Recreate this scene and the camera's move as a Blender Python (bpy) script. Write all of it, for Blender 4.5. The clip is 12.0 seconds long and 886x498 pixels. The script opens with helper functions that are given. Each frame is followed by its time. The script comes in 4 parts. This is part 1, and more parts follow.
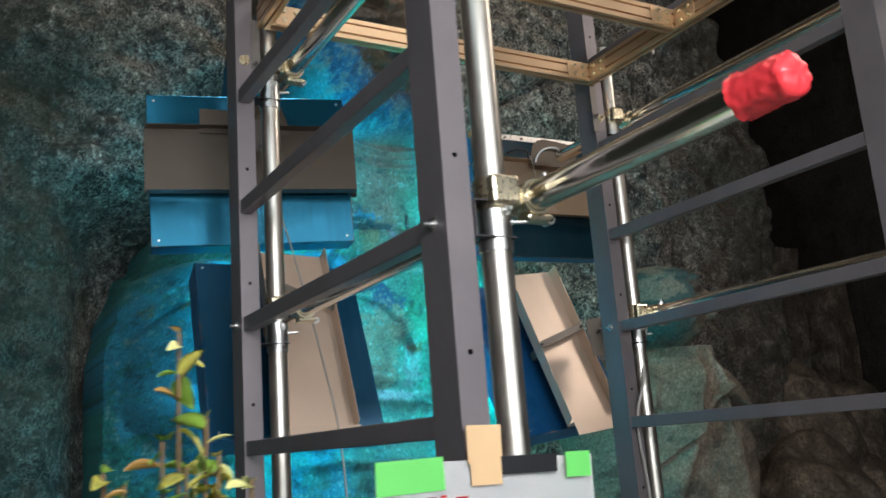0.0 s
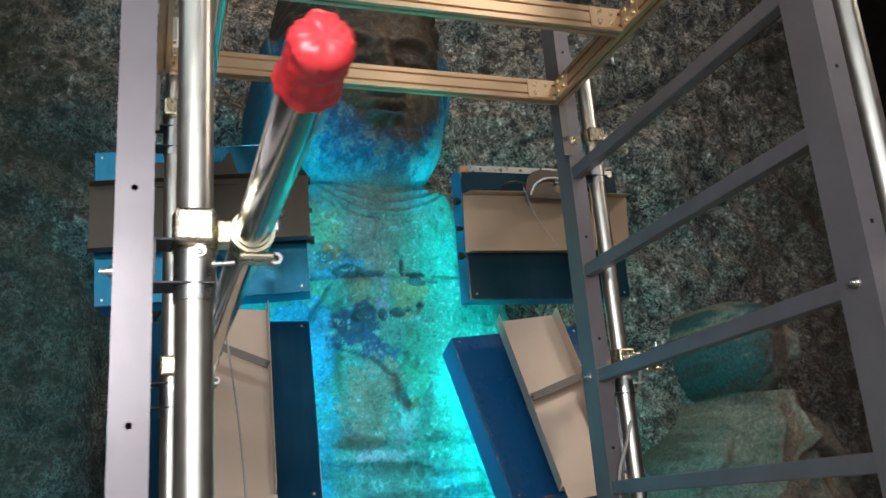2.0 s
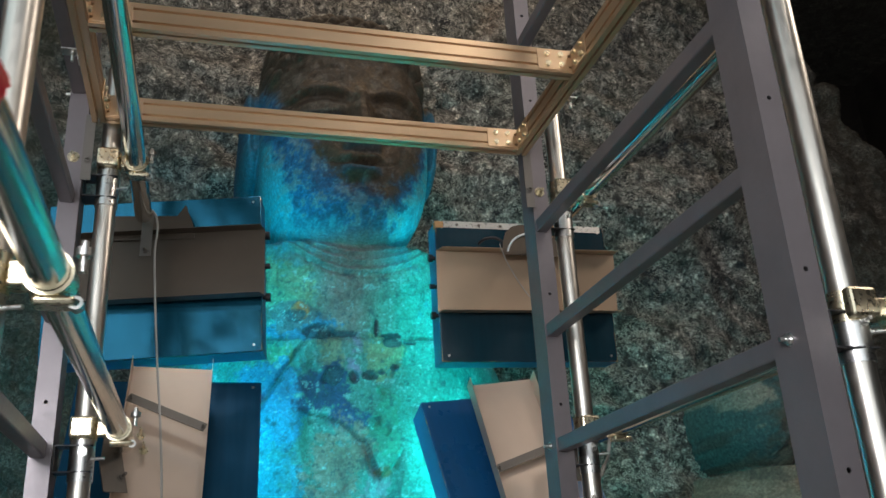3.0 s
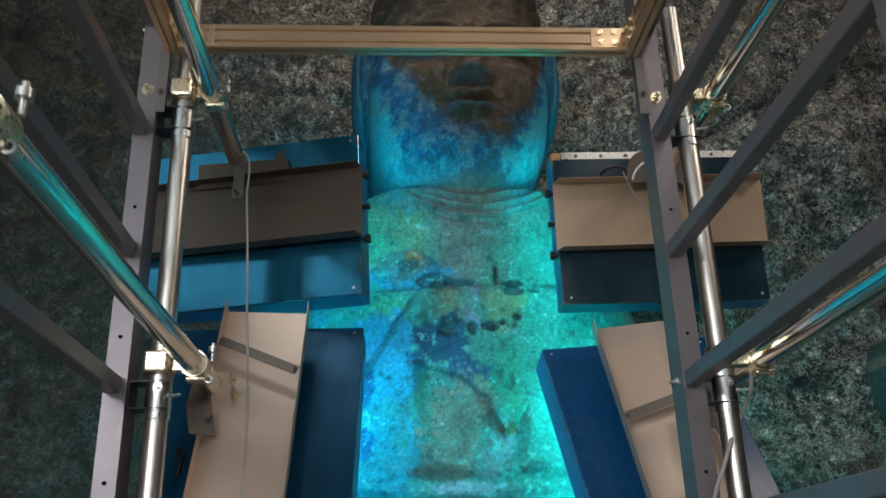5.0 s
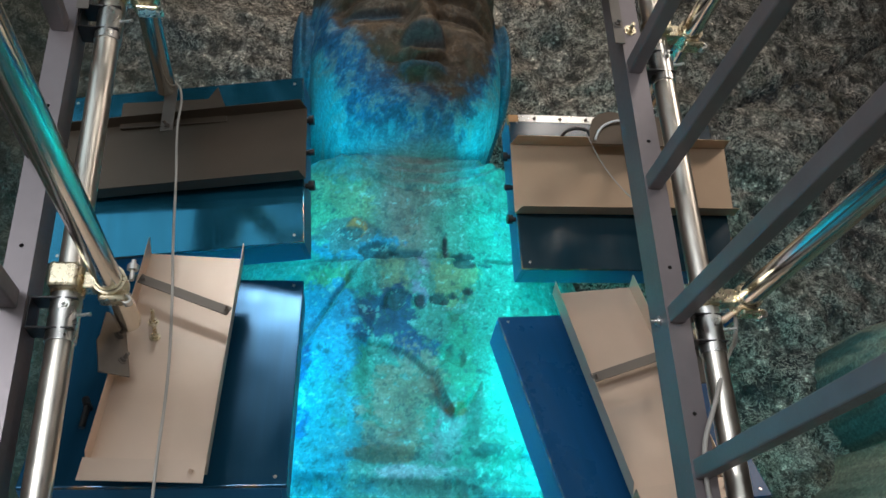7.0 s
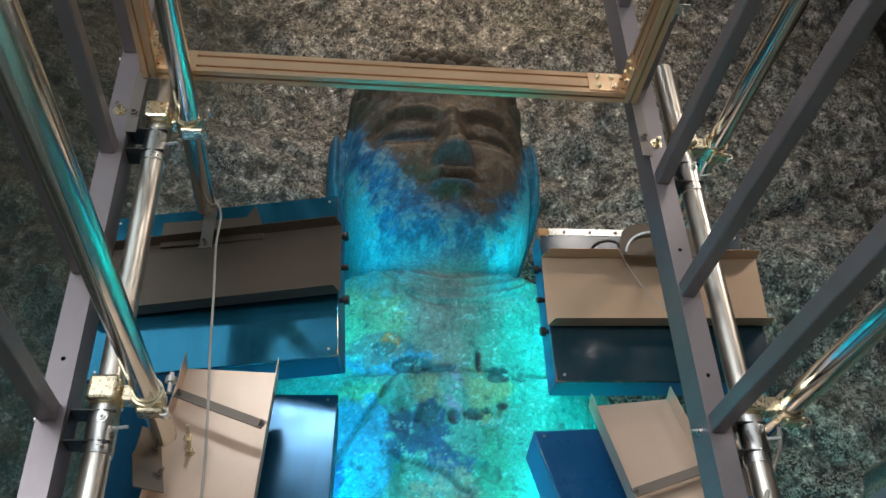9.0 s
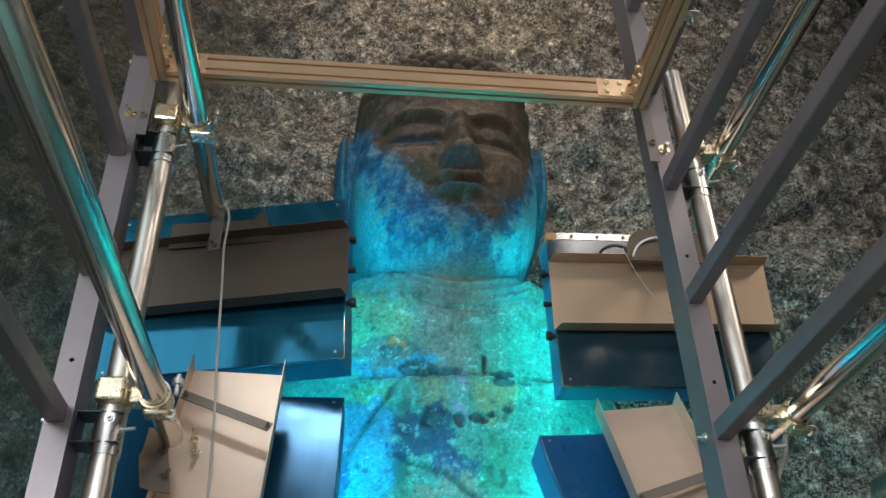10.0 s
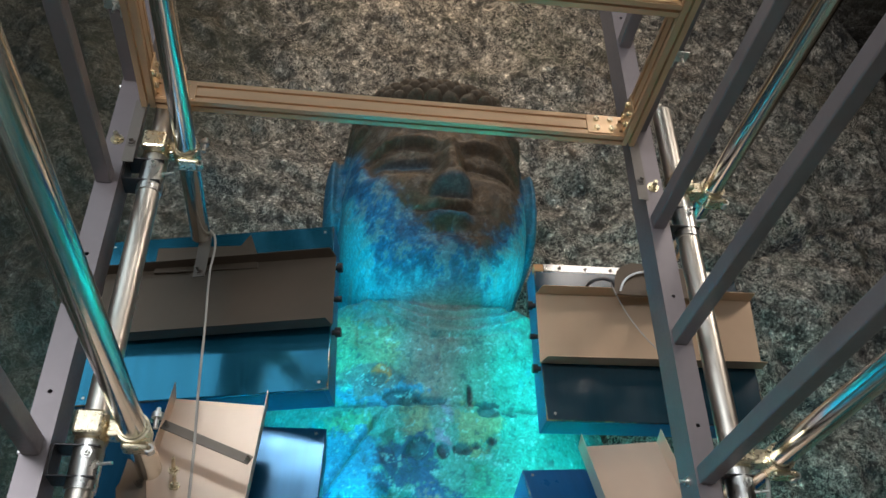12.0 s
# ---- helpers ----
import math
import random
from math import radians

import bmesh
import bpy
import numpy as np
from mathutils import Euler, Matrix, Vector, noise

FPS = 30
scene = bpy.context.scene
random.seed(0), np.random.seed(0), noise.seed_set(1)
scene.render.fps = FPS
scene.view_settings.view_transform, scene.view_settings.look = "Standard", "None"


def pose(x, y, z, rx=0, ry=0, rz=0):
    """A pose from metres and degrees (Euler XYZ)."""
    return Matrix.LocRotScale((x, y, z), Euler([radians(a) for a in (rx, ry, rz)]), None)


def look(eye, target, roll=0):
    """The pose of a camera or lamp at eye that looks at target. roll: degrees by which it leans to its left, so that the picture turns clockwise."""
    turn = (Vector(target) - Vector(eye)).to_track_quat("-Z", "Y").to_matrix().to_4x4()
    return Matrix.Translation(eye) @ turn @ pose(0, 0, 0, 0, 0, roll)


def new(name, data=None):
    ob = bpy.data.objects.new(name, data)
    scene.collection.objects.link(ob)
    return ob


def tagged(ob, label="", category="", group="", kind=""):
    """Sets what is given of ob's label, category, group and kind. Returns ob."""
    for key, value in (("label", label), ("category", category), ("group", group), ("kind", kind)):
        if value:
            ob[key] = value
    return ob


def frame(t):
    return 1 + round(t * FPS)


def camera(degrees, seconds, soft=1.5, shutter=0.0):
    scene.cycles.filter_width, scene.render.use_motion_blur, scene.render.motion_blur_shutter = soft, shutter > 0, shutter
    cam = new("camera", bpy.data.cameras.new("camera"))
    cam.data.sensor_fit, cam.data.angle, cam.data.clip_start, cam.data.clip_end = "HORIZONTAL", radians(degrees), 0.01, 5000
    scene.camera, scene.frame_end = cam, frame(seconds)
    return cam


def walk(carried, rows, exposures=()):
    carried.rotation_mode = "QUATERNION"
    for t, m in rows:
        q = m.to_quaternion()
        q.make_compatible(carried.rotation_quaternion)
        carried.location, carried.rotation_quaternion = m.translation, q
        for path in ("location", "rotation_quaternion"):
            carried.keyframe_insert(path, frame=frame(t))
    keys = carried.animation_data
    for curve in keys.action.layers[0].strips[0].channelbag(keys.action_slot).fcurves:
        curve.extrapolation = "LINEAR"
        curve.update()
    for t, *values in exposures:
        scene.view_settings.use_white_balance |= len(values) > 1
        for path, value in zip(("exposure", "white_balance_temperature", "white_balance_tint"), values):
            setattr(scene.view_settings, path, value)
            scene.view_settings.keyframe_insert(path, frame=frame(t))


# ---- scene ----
cam = camera(53.9, 12.0, shutter=0.4)
PATH = [
    (0, (0.054, 0.21, 1.713), (1.037, 1.895, 2.15), -4.3),
    (0.5, (0.284, 0.238, 1.697), (1.238, 1.924, 2.196), -5.3),
    (1, (0.489, 0.289, 1.715), (1.382, 2.0, 2.241), -5.5),
    (1.5, (0.709, 0.247, 1.716), (1.477, 2.016, 2.245), -4.8),
    (2, (0.92, 0.172, 1.723), (1.56, 1.979, 2.29), -4.5),
    (2.5, (1.112, 0.201, 1.71), (1.683, 2.001, 2.369), -3.7),
    (2.7, (1.193, 0.221, 1.723), (1.755, 2.01, 2.419), -3.5),
    (4.3, (1.668, 0.376, 1.638), (1.789, 2.222, 2.397), -2.9),
    (4.5, (1.661, 0.408, 1.614), (1.766, 2.257, 2.369), -2.7),
    (5, (1.618, 0.57, 1.597), (1.738, 2.428, 2.329), -1.7),
    (5.5, (1.567, 0.725, 1.554), (1.798, 2.573, 2.282), -1.1),
    (6, (1.554, 0.839, 1.5), (1.848, 2.636, 2.327), -2.7),
    (6.5, (1.546, 0.927, 1.416), (1.847, 2.708, 2.275), -3.4),
    (7, (1.542, 0.982, 1.357), (1.841, 2.761, 2.221), -2.6),
    (7.5, (1.538, 0.985, 1.33), (1.829, 2.714, 2.293), -2.5),
    (7.7, (1.538, 0.979, 1.327), (1.809, 2.68, 2.344), -2.6),
    (9.3, (1.524, 0.984, 1.323), (1.744, 2.634, 2.433), -2.3),
    (9.5, (1.531, 0.98, 1.323), (1.745, 2.632, 2.431), -2.1),
    (10, (1.526, 0.974, 1.328), (1.735, 2.624, 2.439), -1.7),
    (10.5, (1.527, 0.966, 1.338), (1.73, 2.614, 2.453), -1.1),
    (11, (1.534, 0.958, 1.358), (1.74, 2.596, 2.487), -0.9),
    (11.5, (1.537, 0.95, 1.379), (1.754, 2.58, 2.517), -0.9),
    (12, (1.536, 0.948, 1.381), (1.764, 2.578, 2.518), -0.8),
]
walk(cam, [(t, look(eye, target, roll)) for t, eye, target, roll in PATH],
     [(0, -0.14), (1.5, -0.21), (2.5, -0.3), (4.4, -0.5), (5.0, -0.5), (5.5, -0.27), (6.5, -0.2), (7.5, -0.08), (9.3, 0.08), (12, 0.04)])

# ---- world and lights ----
world = bpy.data.worlds.new("world")
scene.world = world
world.use_nodes = True
world.node_tree.nodes["Background"].inputs[0].default_value = (0.75, 0.85, 1.0, 1)
world.node_tree.nodes["Background"].inputs[1].default_value = 0.008


def area_lamp(name, eye, target, w, h, watts, colour):
    d = bpy.data.lights.new(name, "AREA")
    d.shape, d.size, d.size_y, d.energy, d.color = "RECTANGLE", w, h, watts, colour
    o = new(name, d)
    o.matrix_world = look(eye, target)
    return o


LAMPS = [  # eye, aim, width, height, watts, colour
    ((-0.9, 0.55, 4.35), (1.2, 1.9, 2.7), 2.5, 1.3, 10, (0.7, 0.9, 1.0)),
    ((1.1, 2.1, 6.4), (1.35, 3.4, 2.6), 0.9, 0.5, 23, (0.92, 0.97, 1.0)),
    ((3.9, -1.8, 6.5), (2.3, 3.6, 2.8), 1.0, 0.6, 32, (1.0, 0.92, 0.85)),
    # unseen lamp, its place made up, for light from the right
    ((5.3, 1.1, 4.9), (2.6, 3.8, 2.8), 1.0, 0.8, 36, (1.0, 0.88, 0.78)),
    ((2.1, 3.2, 6.9), (2.0, 5.1, 5.3), 0.3, 0.3, 40, (1.0, 0.7, 0.42)),
    # added out of sight to brighten the near post, notice and plant
    ((0.3, -0.9, 2.6), (1.0, 2.1, 1.75), 1.2, 0.3, 72, (0.95, 0.96, 1.0)),
]
for eye, aim, w, h, watts, colour in LAMPS:
    area_lamp("unseen_lamp_light", eye, aim, w, h, watts, colour)
area_lamp("entrance_daylight", (0.3, -3.02, 2.7), (0.3, 0.0, 2.7), 6.4, 4.0, 145, (0.87, 0.94, 1.0))


# ---- materials ----
def material(name, build):
    m = bpy.data.materials.new(name)
    m.use_nodes = True
    nt = m.node_tree
    b = nt.nodes["Principled BSDF"]
    build(nt, b)
    return m


def node(nt, kind, **inputs):
    n = nt.nodes.new(kind)
    for k, v in inputs.items():
        n.inputs[k.replace("_", " ")].default_value = v
    return n


def ramp(nt, src, stops):
    r = nt.nodes.new("ShaderNodeValToRGB")
    while len(r.color_ramp.elements) < len(stops):
        r.color_ramp.elements.new(0.5)
    for e, (p, c) in zip(r.color_ramp.elements, stops):
        e.position = p
        e.color = (*c, 1) if isinstance(c, tuple) else (c, c, c, 1)
    nt.links.new(src, r.inputs[0])
    return r.outputs[0]


def coords(nt, which="Object"):
    return nt.nodes.new("ShaderNodeTexCoord").outputs[which]


def noise_tex(nt, vec, scale, detail=6.0, rough=0.6, distortion=0.0):
    n = node(nt, "ShaderNodeTexNoise", Scale=scale, Detail=detail, Roughness=rough, Distortion=distortion)
    nt.links.new(vec, n.inputs["Vector"])
    return n.outputs[0]


def mix(nt, fac, a, b, mode="MIX"):
    n = nt.nodes.new("ShaderNodeMix")
    n.data_type, n.blend_type = "RGBA", mode
    for sock, v in ((n.inputs[0], fac), (n.inputs[6], a), (n.inputs[7], b)):
        if isinstance(v, (int, float)):
            sock.default_value = v
        elif isinstance(v, tuple):
            sock.default_value = (*v, 1)
        else:
            nt.links.new(v, sock)
    return n.outputs[2]


def bump(nt, b, height, strength, distance):
    n = node(nt, "ShaderNodeBump", Strength=strength, Distance=distance)
    nt.links.new(height, n.inputs["Height"])
    nt.links.new(n.outputs[0], b.inputs["Normal"])


def paint_mat(name, colour, rough, metal=0.0, wear=(0.3, 0.3, 0.3), amount=0.0, grain=0.12, scale=14.0):
    def build(nt, b):
        v = coords(nt)
        big, fine = noise_tex(nt, v, scale * 0.25, 4), noise_tex(nt, v, scale * 8, 5)
        dark = tuple(c * (1 - grain) for c in colour)
        light = tuple(min(1, c * (1 + grain)) for c in colour)
        col = mix(nt, ramp(nt, big, [(0.3, 0.0), (0.7, 1.0)]), dark, light)
        if amount:
            spots = ramp(nt, noise_tex(nt, v, scale * 1.7, 8, 0.7), [(0.72 - amount, 0.0), (0.75 - amount, 1.0)])
            col = mix(nt, spots, col, wear)
        nt.links.new(col, b.inputs["Base Color"])
        b.inputs["Metallic"].default_value = metal
        nt.links.new(ramp(nt, fine, [(0.2, max(0.02, rough - 0.08)), (0.8, min(1, rough + 0.1))]), b.inputs["Roughness"])
        bump(nt, b, fine, 0.06, 0.002)
    return material(name, build)


def stone_mat(name, stops, scale, bumpy=0.5, tints=(), rough=0.8, fleck=(0.4, 1.2), grain_scale=70.0, pigment_and_tint=False, side_tones=(), relief=0.03, veins=None):
    """Weathered stone: mottled ground, larger stained areas, crisp crystalline flecks and pits."""
    def build(nt, b):
        v = coords(nt)
        base = noise_tex(nt, v, scale, 13, 0.74, 0.2)
        col = ramp(nt, base, stops)
        for colour, sc, lo, hi in tints:
            col = mix(nt, ramp(nt, noise_tex(nt, v, sc, 9, 0.68, 0.4), [(lo, 0.0), (hi, 1.0)]), col, colour)
        grains = noise_tex(nt, v, grain_scale, 5, 0.7, 0.6)
        flecks = ramp(nt, grains, [(0.4, fleck[0]), (0.455, 0.85), (0.55, 1.0), (0.6, fleck[1])])
        if pigment_and_tint:
            att = nt.nodes.new("ShaderNodeAttribute")
            att.attribute_name = "pigment_and_tint"
            col = mix(nt, 1.0, att.outputs[0], ramp(nt, base, [(0.3, 0.62), (0.42, 0.94), (0.58, 1.05), (0.7, 1.3)]), "MULTIPLY")
        col = mix(nt, 1.0, col, flecks, "MULTIPLY")
        if veins:
            colour, sc, width, strength = veins
            off = nt.nodes.new("ShaderNodeMath")
            off.operation = "SUBTRACT"
            nt.links.new(noise_tex(nt, v, sc, 7, 0.62, 1.2), off.inputs[0])
            off.inputs[1].default_value = 0.5
            line = nt.nodes.new("ShaderNodeMath")
            line.operation = "ABSOLUTE"
            nt.links.new(off.outputs[0], line.inputs[0])
            where = ramp(nt, noise_tex(nt, v, sc * 0.3, 6, 0.6), [(0.4, 0.0), (0.56, strength)])
            fac = mix(nt, 1.0, ramp(nt, line.outputs[0], [(0.0, 1.0), (width, 0.0)]), where, "MULTIPLY")
            col = mix(nt, fac, col, colour)
        # tones that take over between x0 and x1, with a ragged edge
        for colour, x0, x1, strength in side_tones:
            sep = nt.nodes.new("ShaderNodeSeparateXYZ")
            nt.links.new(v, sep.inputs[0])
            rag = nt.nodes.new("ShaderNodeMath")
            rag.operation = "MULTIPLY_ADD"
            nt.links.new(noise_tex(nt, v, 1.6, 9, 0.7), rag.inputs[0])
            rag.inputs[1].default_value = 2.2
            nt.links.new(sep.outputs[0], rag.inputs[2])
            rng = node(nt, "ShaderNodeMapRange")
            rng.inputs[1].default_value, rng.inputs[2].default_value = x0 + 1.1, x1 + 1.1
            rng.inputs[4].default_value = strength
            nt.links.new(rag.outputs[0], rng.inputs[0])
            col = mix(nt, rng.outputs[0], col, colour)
        nt.links.new(col, b.inputs["Base Color"])
        nt.links.new(ramp(nt, base, [(0.3, rough - 0.25), (0.7, rough)]), b.inputs["Roughness"])
        h = mix(nt, 0.4, base, grains)
        bump(nt, b, h, bumpy, relief)
    return material(name, build)


# darker and greener towards low x, darker and browner towards high x
ROCK = stone_mat("rock", [(0.38, (0.01, 0.012, 0.014)), (0.47, (0.07, 0.072, 0.07)), (0.54, (0.19, 0.19, 0.18)), (0.62, (0.5, 0.48, 0.44))], 13.0, 1.0,
                 [((0.05, 0.062, 0.042), 0.9, 0.5, 0.72), ((0.13, 0.085, 0.055), 0.6, 0.54, 0.72), ((0.012, 0.016, 0.022), 3.4, 0.55, 0.62), ((0.26, 0.245, 0.22), 1.8, 0.6, 0.75)],
                 fleck=(0.05, 2.8), grain_scale=44.0, side_tones=(((0.024, 0.03, 0.019), 1.25, 0.3, 0.76), ((0.045, 0.034, 0.022), 4.9, 6.2, 0.75)), relief=0.05,
                 veins=((0.62, 0.6, 0.54), 24.0, 0.035, 1.0))
BROWN_ROCK = stone_mat("brown_rock", [(0.3, (0.02, 0.015, 0.011)), (0.5, (0.1, 0.078, 0.058)), (0.7, (0.28, 0.23, 0.18))], 6.0, 0.8,
                       [((0.17, 0.15, 0.125), 2.5, 0.58, 0.66)], grain_scale=40.0)
CARVED = stone_mat("carved_stone", [(0.34, (0.15, 0.14, 0.12)), (0.66, (0.48, 0.46, 0.42))], 14.0, 0.7, fleck=(0.72, 1.25), grain_scale=60.0, pigment_and_tint=True, relief=0.02)
WORN = stone_mat("worn_stone", [(0.32, (0.05, 0.045, 0.04)), (0.7, (0.34, 0.31, 0.27))], 9.0, 0.7, fleck=(0.6, 1.35), grain_scale=50.0, pigment_and_tint=True)
# darker copy of the brown rock; the side cave's shade is in its colour
SHADED_ROCK = stone_mat("shaded_rock", [(0.3, (0.007, 0.005, 0.004)), (0.7, (0.045, 0.036, 0.028))], 5.0, 0.6, grain_scale=40.0)
FLOOR = stone_mat("floor_stone", [(0.3, (0.3, 0.29, 0.27)), (0.7, (0.5, 0.48, 0.45))], 3.0, 0.3)
STEEL = paint_mat("grey_painted_steel", (0.225, 0.198, 0.206), 0.38, 0.45, (0.35, 0.33, 0.3), 0.03)
CHROME = paint_mat("chromed_tube", (0.72, 0.68, 0.6), 0.16, 1.0, (0.5, 0.42, 0.3), 0.05, 0.08, 5)
GALV = paint_mat("galvanised_tube", (0.76, 0.71, 0.63), 0.34, 1.0, (0.5, 0.44, 0.34), 0.03, 0.1, 5)
BRASS = paint_mat("yellow_zinc", (0.74, 0.65, 0.47), 0.28, 1.0, (0.4, 0.35, 0.25), 0.06)
ZINC = paint_mat("zinc", (0.7, 0.69, 0.66), 0.3, 1.0)
ALU = paint_mat("anodised_aluminium", (0.8, 0.57, 0.36), 0.34, 0.85, grain=0.05)
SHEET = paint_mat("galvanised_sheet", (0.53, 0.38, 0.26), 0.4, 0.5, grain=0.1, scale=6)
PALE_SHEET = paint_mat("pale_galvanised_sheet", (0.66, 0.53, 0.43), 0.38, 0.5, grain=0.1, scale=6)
# darker copy of the sheet, for the upper left tray and two plates
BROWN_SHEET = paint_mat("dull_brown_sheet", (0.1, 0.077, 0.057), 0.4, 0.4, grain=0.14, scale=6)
STRAP = paint_mat("dull_steel_strap", (0.2, 0.18, 0.16), 0.5, 0.6)
BLACK = paint_mat("black_plastic", (0.012, 0.012, 0.014), 0.4)
DARK_BRACKET = paint_mat("dark_bracket", (0.05, 0.048, 0.05), 0.45, 0.5)
RED = paint_mat("red_wrap", (0.85, 0.05, 0.06), 0.32, grain=0.2)
WOOD = paint_mat("raw_plywood", (0.5, 0.27, 0.12), 0.7, grain=0.25, scale=30)
PAPER = paint_mat("white_paper", (0.93, 0.93, 0.92), 0.6, grain=0.02)
GREEN_TAPE = paint_mat("green_tape", (0.16, 0.68, 0.14), 0.5, grain=0.06)
BEIGE_TAPE = paint_mat("beige_tape", (0.78, 0.52, 0.28), 0.5, grain=0.06)
INK = paint_mat("red_ink", (0.6, 0.04, 0.05), 0.6)
CABLE = paint_mat("grey_cable", (0.4, 0.38, 0.35), 0.5)
WHITE_PAINT = paint_mat("white_box_paint", (0.75, 0.78, 0.8), 0.4, 0.0, (0.3, 0.25, 0.2), 0.03)


def blue_board(name, colour, rough, metal=0.0, ior=1.6):
    def build(nt, b):
        v = coords(nt)
        g = coords(nt, "Generated")
        sep = nt.nodes.new("ShaderNodeSeparateXYZ")
        nt.links.new(g, sep.inputs[0])

        def edge(out):
            a = nt.nodes.new("ShaderNodeMath")
            a.operation = "SUBTRACT"
            nt.links.new(out, a.inputs[0])
            a.inputs[1].default_value = 0.5
            c = nt.nodes.new("ShaderNodeMath")
            c.operation = "ABSOLUTE"
            nt.links.new(a.outputs[0], c.inputs[0])
            return c.outputs[0]
        mx = nt.nodes.new("ShaderNodeMath")
        mx.operation = "MAXIMUM"
        nt.links.new(edge(sep.outputs[0]), mx.inputs[0])
        nt.links.new(edge(sep.outputs[2]), mx.inputs[1])
        add = nt.nodes.new("ShaderNodeMath")
        add.operation = "MULTIPLY_ADD"
        nt.links.new(noise_tex(nt, v, 9, 6, 0.6), add.inputs[0])
        add.inputs[1].default_value = 0.05
        nt.links.new(mx.outputs[0], add.inputs[2])
        wear = ramp(nt, add.outputs[0], [(0.5265, 0.0), (0.53, 1.0)])
        scr = node(nt, "ShaderNodeMapping")
        scr.inputs["Scale"].default_value = (40, 40, 3)
        nt.links.new(v, scr.inputs[0])
        scratch = ramp(nt, noise_tex(nt, scr.outputs[0], 1.0, 3), [(0.3, 0.0), (0.7, 1.0)])
        col = mix(nt, scratch, tuple(c * 0.92 for c in colour), tuple(c * 1.08 for c in colour))
        dust = ramp(nt, noise_tex(nt, v, 60, 5, 0.7), [(0.7, 0.0), (0.74, 0.5)])
        col = mix(nt, dust, col, (0.25, 0.3, 0.34))
        col = mix(nt, wear, col, (0.45, 0.26, 0.13))
        nt.links.new(col, b.inputs["Base Color"])
        nt.links.new(ramp(nt, noise_tex(nt, v, 5, 5), [(0.3, rough - 0.07), (0.7, rough + 0.1)]), b.inputs["Roughness"])
        b.inputs["IOR"].default_value = ior
        b.inputs["Metallic"].default_value = metal
        bump(nt, b, scratch, 0.04, 0.001)
    return material(name, build)


BLUE = blue_board("blue_paint", (0.014, 0.1, 0.2), 0.16, 0.55, 1.6)
DARK_BLUE = blue_board("dark_blue_paint", (0.008, 0.034, 0.05), 0.17, 0.0, 1.7)
BLUE_SATIN = blue_board("blue_satin_paint", (0.008, 0.075, 0.2), 0.28, 0.0, 1.45)
TEAL_BLUE = blue_board("teal_blue_paint", (0.025, 0.21, 0.34), 0.13, 0.75)
BLUE_SIDE = paint_mat("blue_edge_paint", (0.02, 0.14, 0.32), 0.42, 0, (0.35, 0.24, 0.14), 0.03)


def glow(name, colour, strength):
    def build(nt, b):
        b.inputs["Base Color"].default_value = (0.6, 0.7, 0.7, 1)
        b.inputs["Emission Color"].default_value = (*colour, 1)
        b.inputs["Emission Strength"].default_value = strength
    return material(name, build)


LED_GREEN = glow("led_turquoise", (0.0, 0.9, 1.0), 3.0)
LED_INNER = glow("led_turquoise_bright", (0.0, 1.0, 0.95), 57.0)
LED_INNER_BLUE = glow("led_cyan_bright", (0.0, 0.84, 1.0), 72.0)
LED_BLUE = glow("led_blue", (0.0, 0.76, 1.0), 29.0)
LED_TEAL = glow("led_teal", (0.0, 0.98, 0.92), 26.0)


# ---- mesh helpers ----
def box(bm, x0, x1, y0, y1, z0, z1, bevel=0.0, m=None):
    vs = [bm.verts.new((x, y, z)) for x in (x0, x1) for y in (y0, y1) for z in (z0, z1)]
    fs = [bm.faces.new([vs[i] for i in q]) for q in ((0, 1, 3, 2), (4, 6, 7, 5), (0, 4, 5, 1), (2, 3, 7, 6), (0, 2, 6, 4), (1, 5, 7, 3))]
    out = vs
    if bevel:
        es = list({e for f in fs for e in f.edges})
        r = bmesh.ops.bevel(bm, geom=es, offset=bevel, segments=2, affect="EDGES", profile=0.5)
        out = list({v for f in r["faces"] for v in f.verts} | {v for v in vs if v.is_valid})
    if m is not None:
        bmesh.ops.transform(bm, matrix=m, verts=out)
    return bm


def tube(bm, a, b, radius, segments=24, wall=0.0):
    """A round bar, or a pipe with open ends where wall is given, from a to b."""
    a, b = Vector(a), Vector(b)
    turn = (b - a).to_track_quat("Z", "Y").to_matrix()

    def ring(r, c):
        return [bm.verts.new(c + turn @ Vector((r * math.cos(k * math.tau / segments), r * math.sin(k * math.tau / segments), 0))) for k in range(segments)]

    def band(p, q, round_off):
        for k in range(segments):
            bm.faces.new((p[k], p[(k + 1) % segments], q[(k + 1) % segments], q[k])).smooth = round_off
    # the ends have points of their own, so that the sides shade straight
    band(ring(radius, a), ring(radius, b), True)
    if wall:
        band(ring(radius, b), ring(radius - wall, b), False)
        band(ring(radius - wall, b), ring(radius - wall, a), True)
        band(ring(radius - wall, a), ring(radius, a), False)
    else:
        bm.faces.new(ring(radius, a)[::-1])
        bm.faces.new(ring(radius, b))
    return bm


def part(name, bm, mat, parent=None, label="", m=None, auto=False):
    if isinstance(bm, bmesh.types.BMesh):
        bmesh.ops.recalc_face_normals(bm, faces=bm.faces[:])
        me = bpy.data.meshes.new(name)
        bm.to_mesh(me)
        bm.free()
    else:
        me = bm
    if not me.materials:
        me.materials.append(mat)
    if auto:
        for p in me.polygons:
            p.use_smooth = True
    o = new(name, me)
    if parent is not None:
        o.parent = parent
    if m is not None:
        o.matrix_local = m
    if label:
        o["label"] = label
    return o


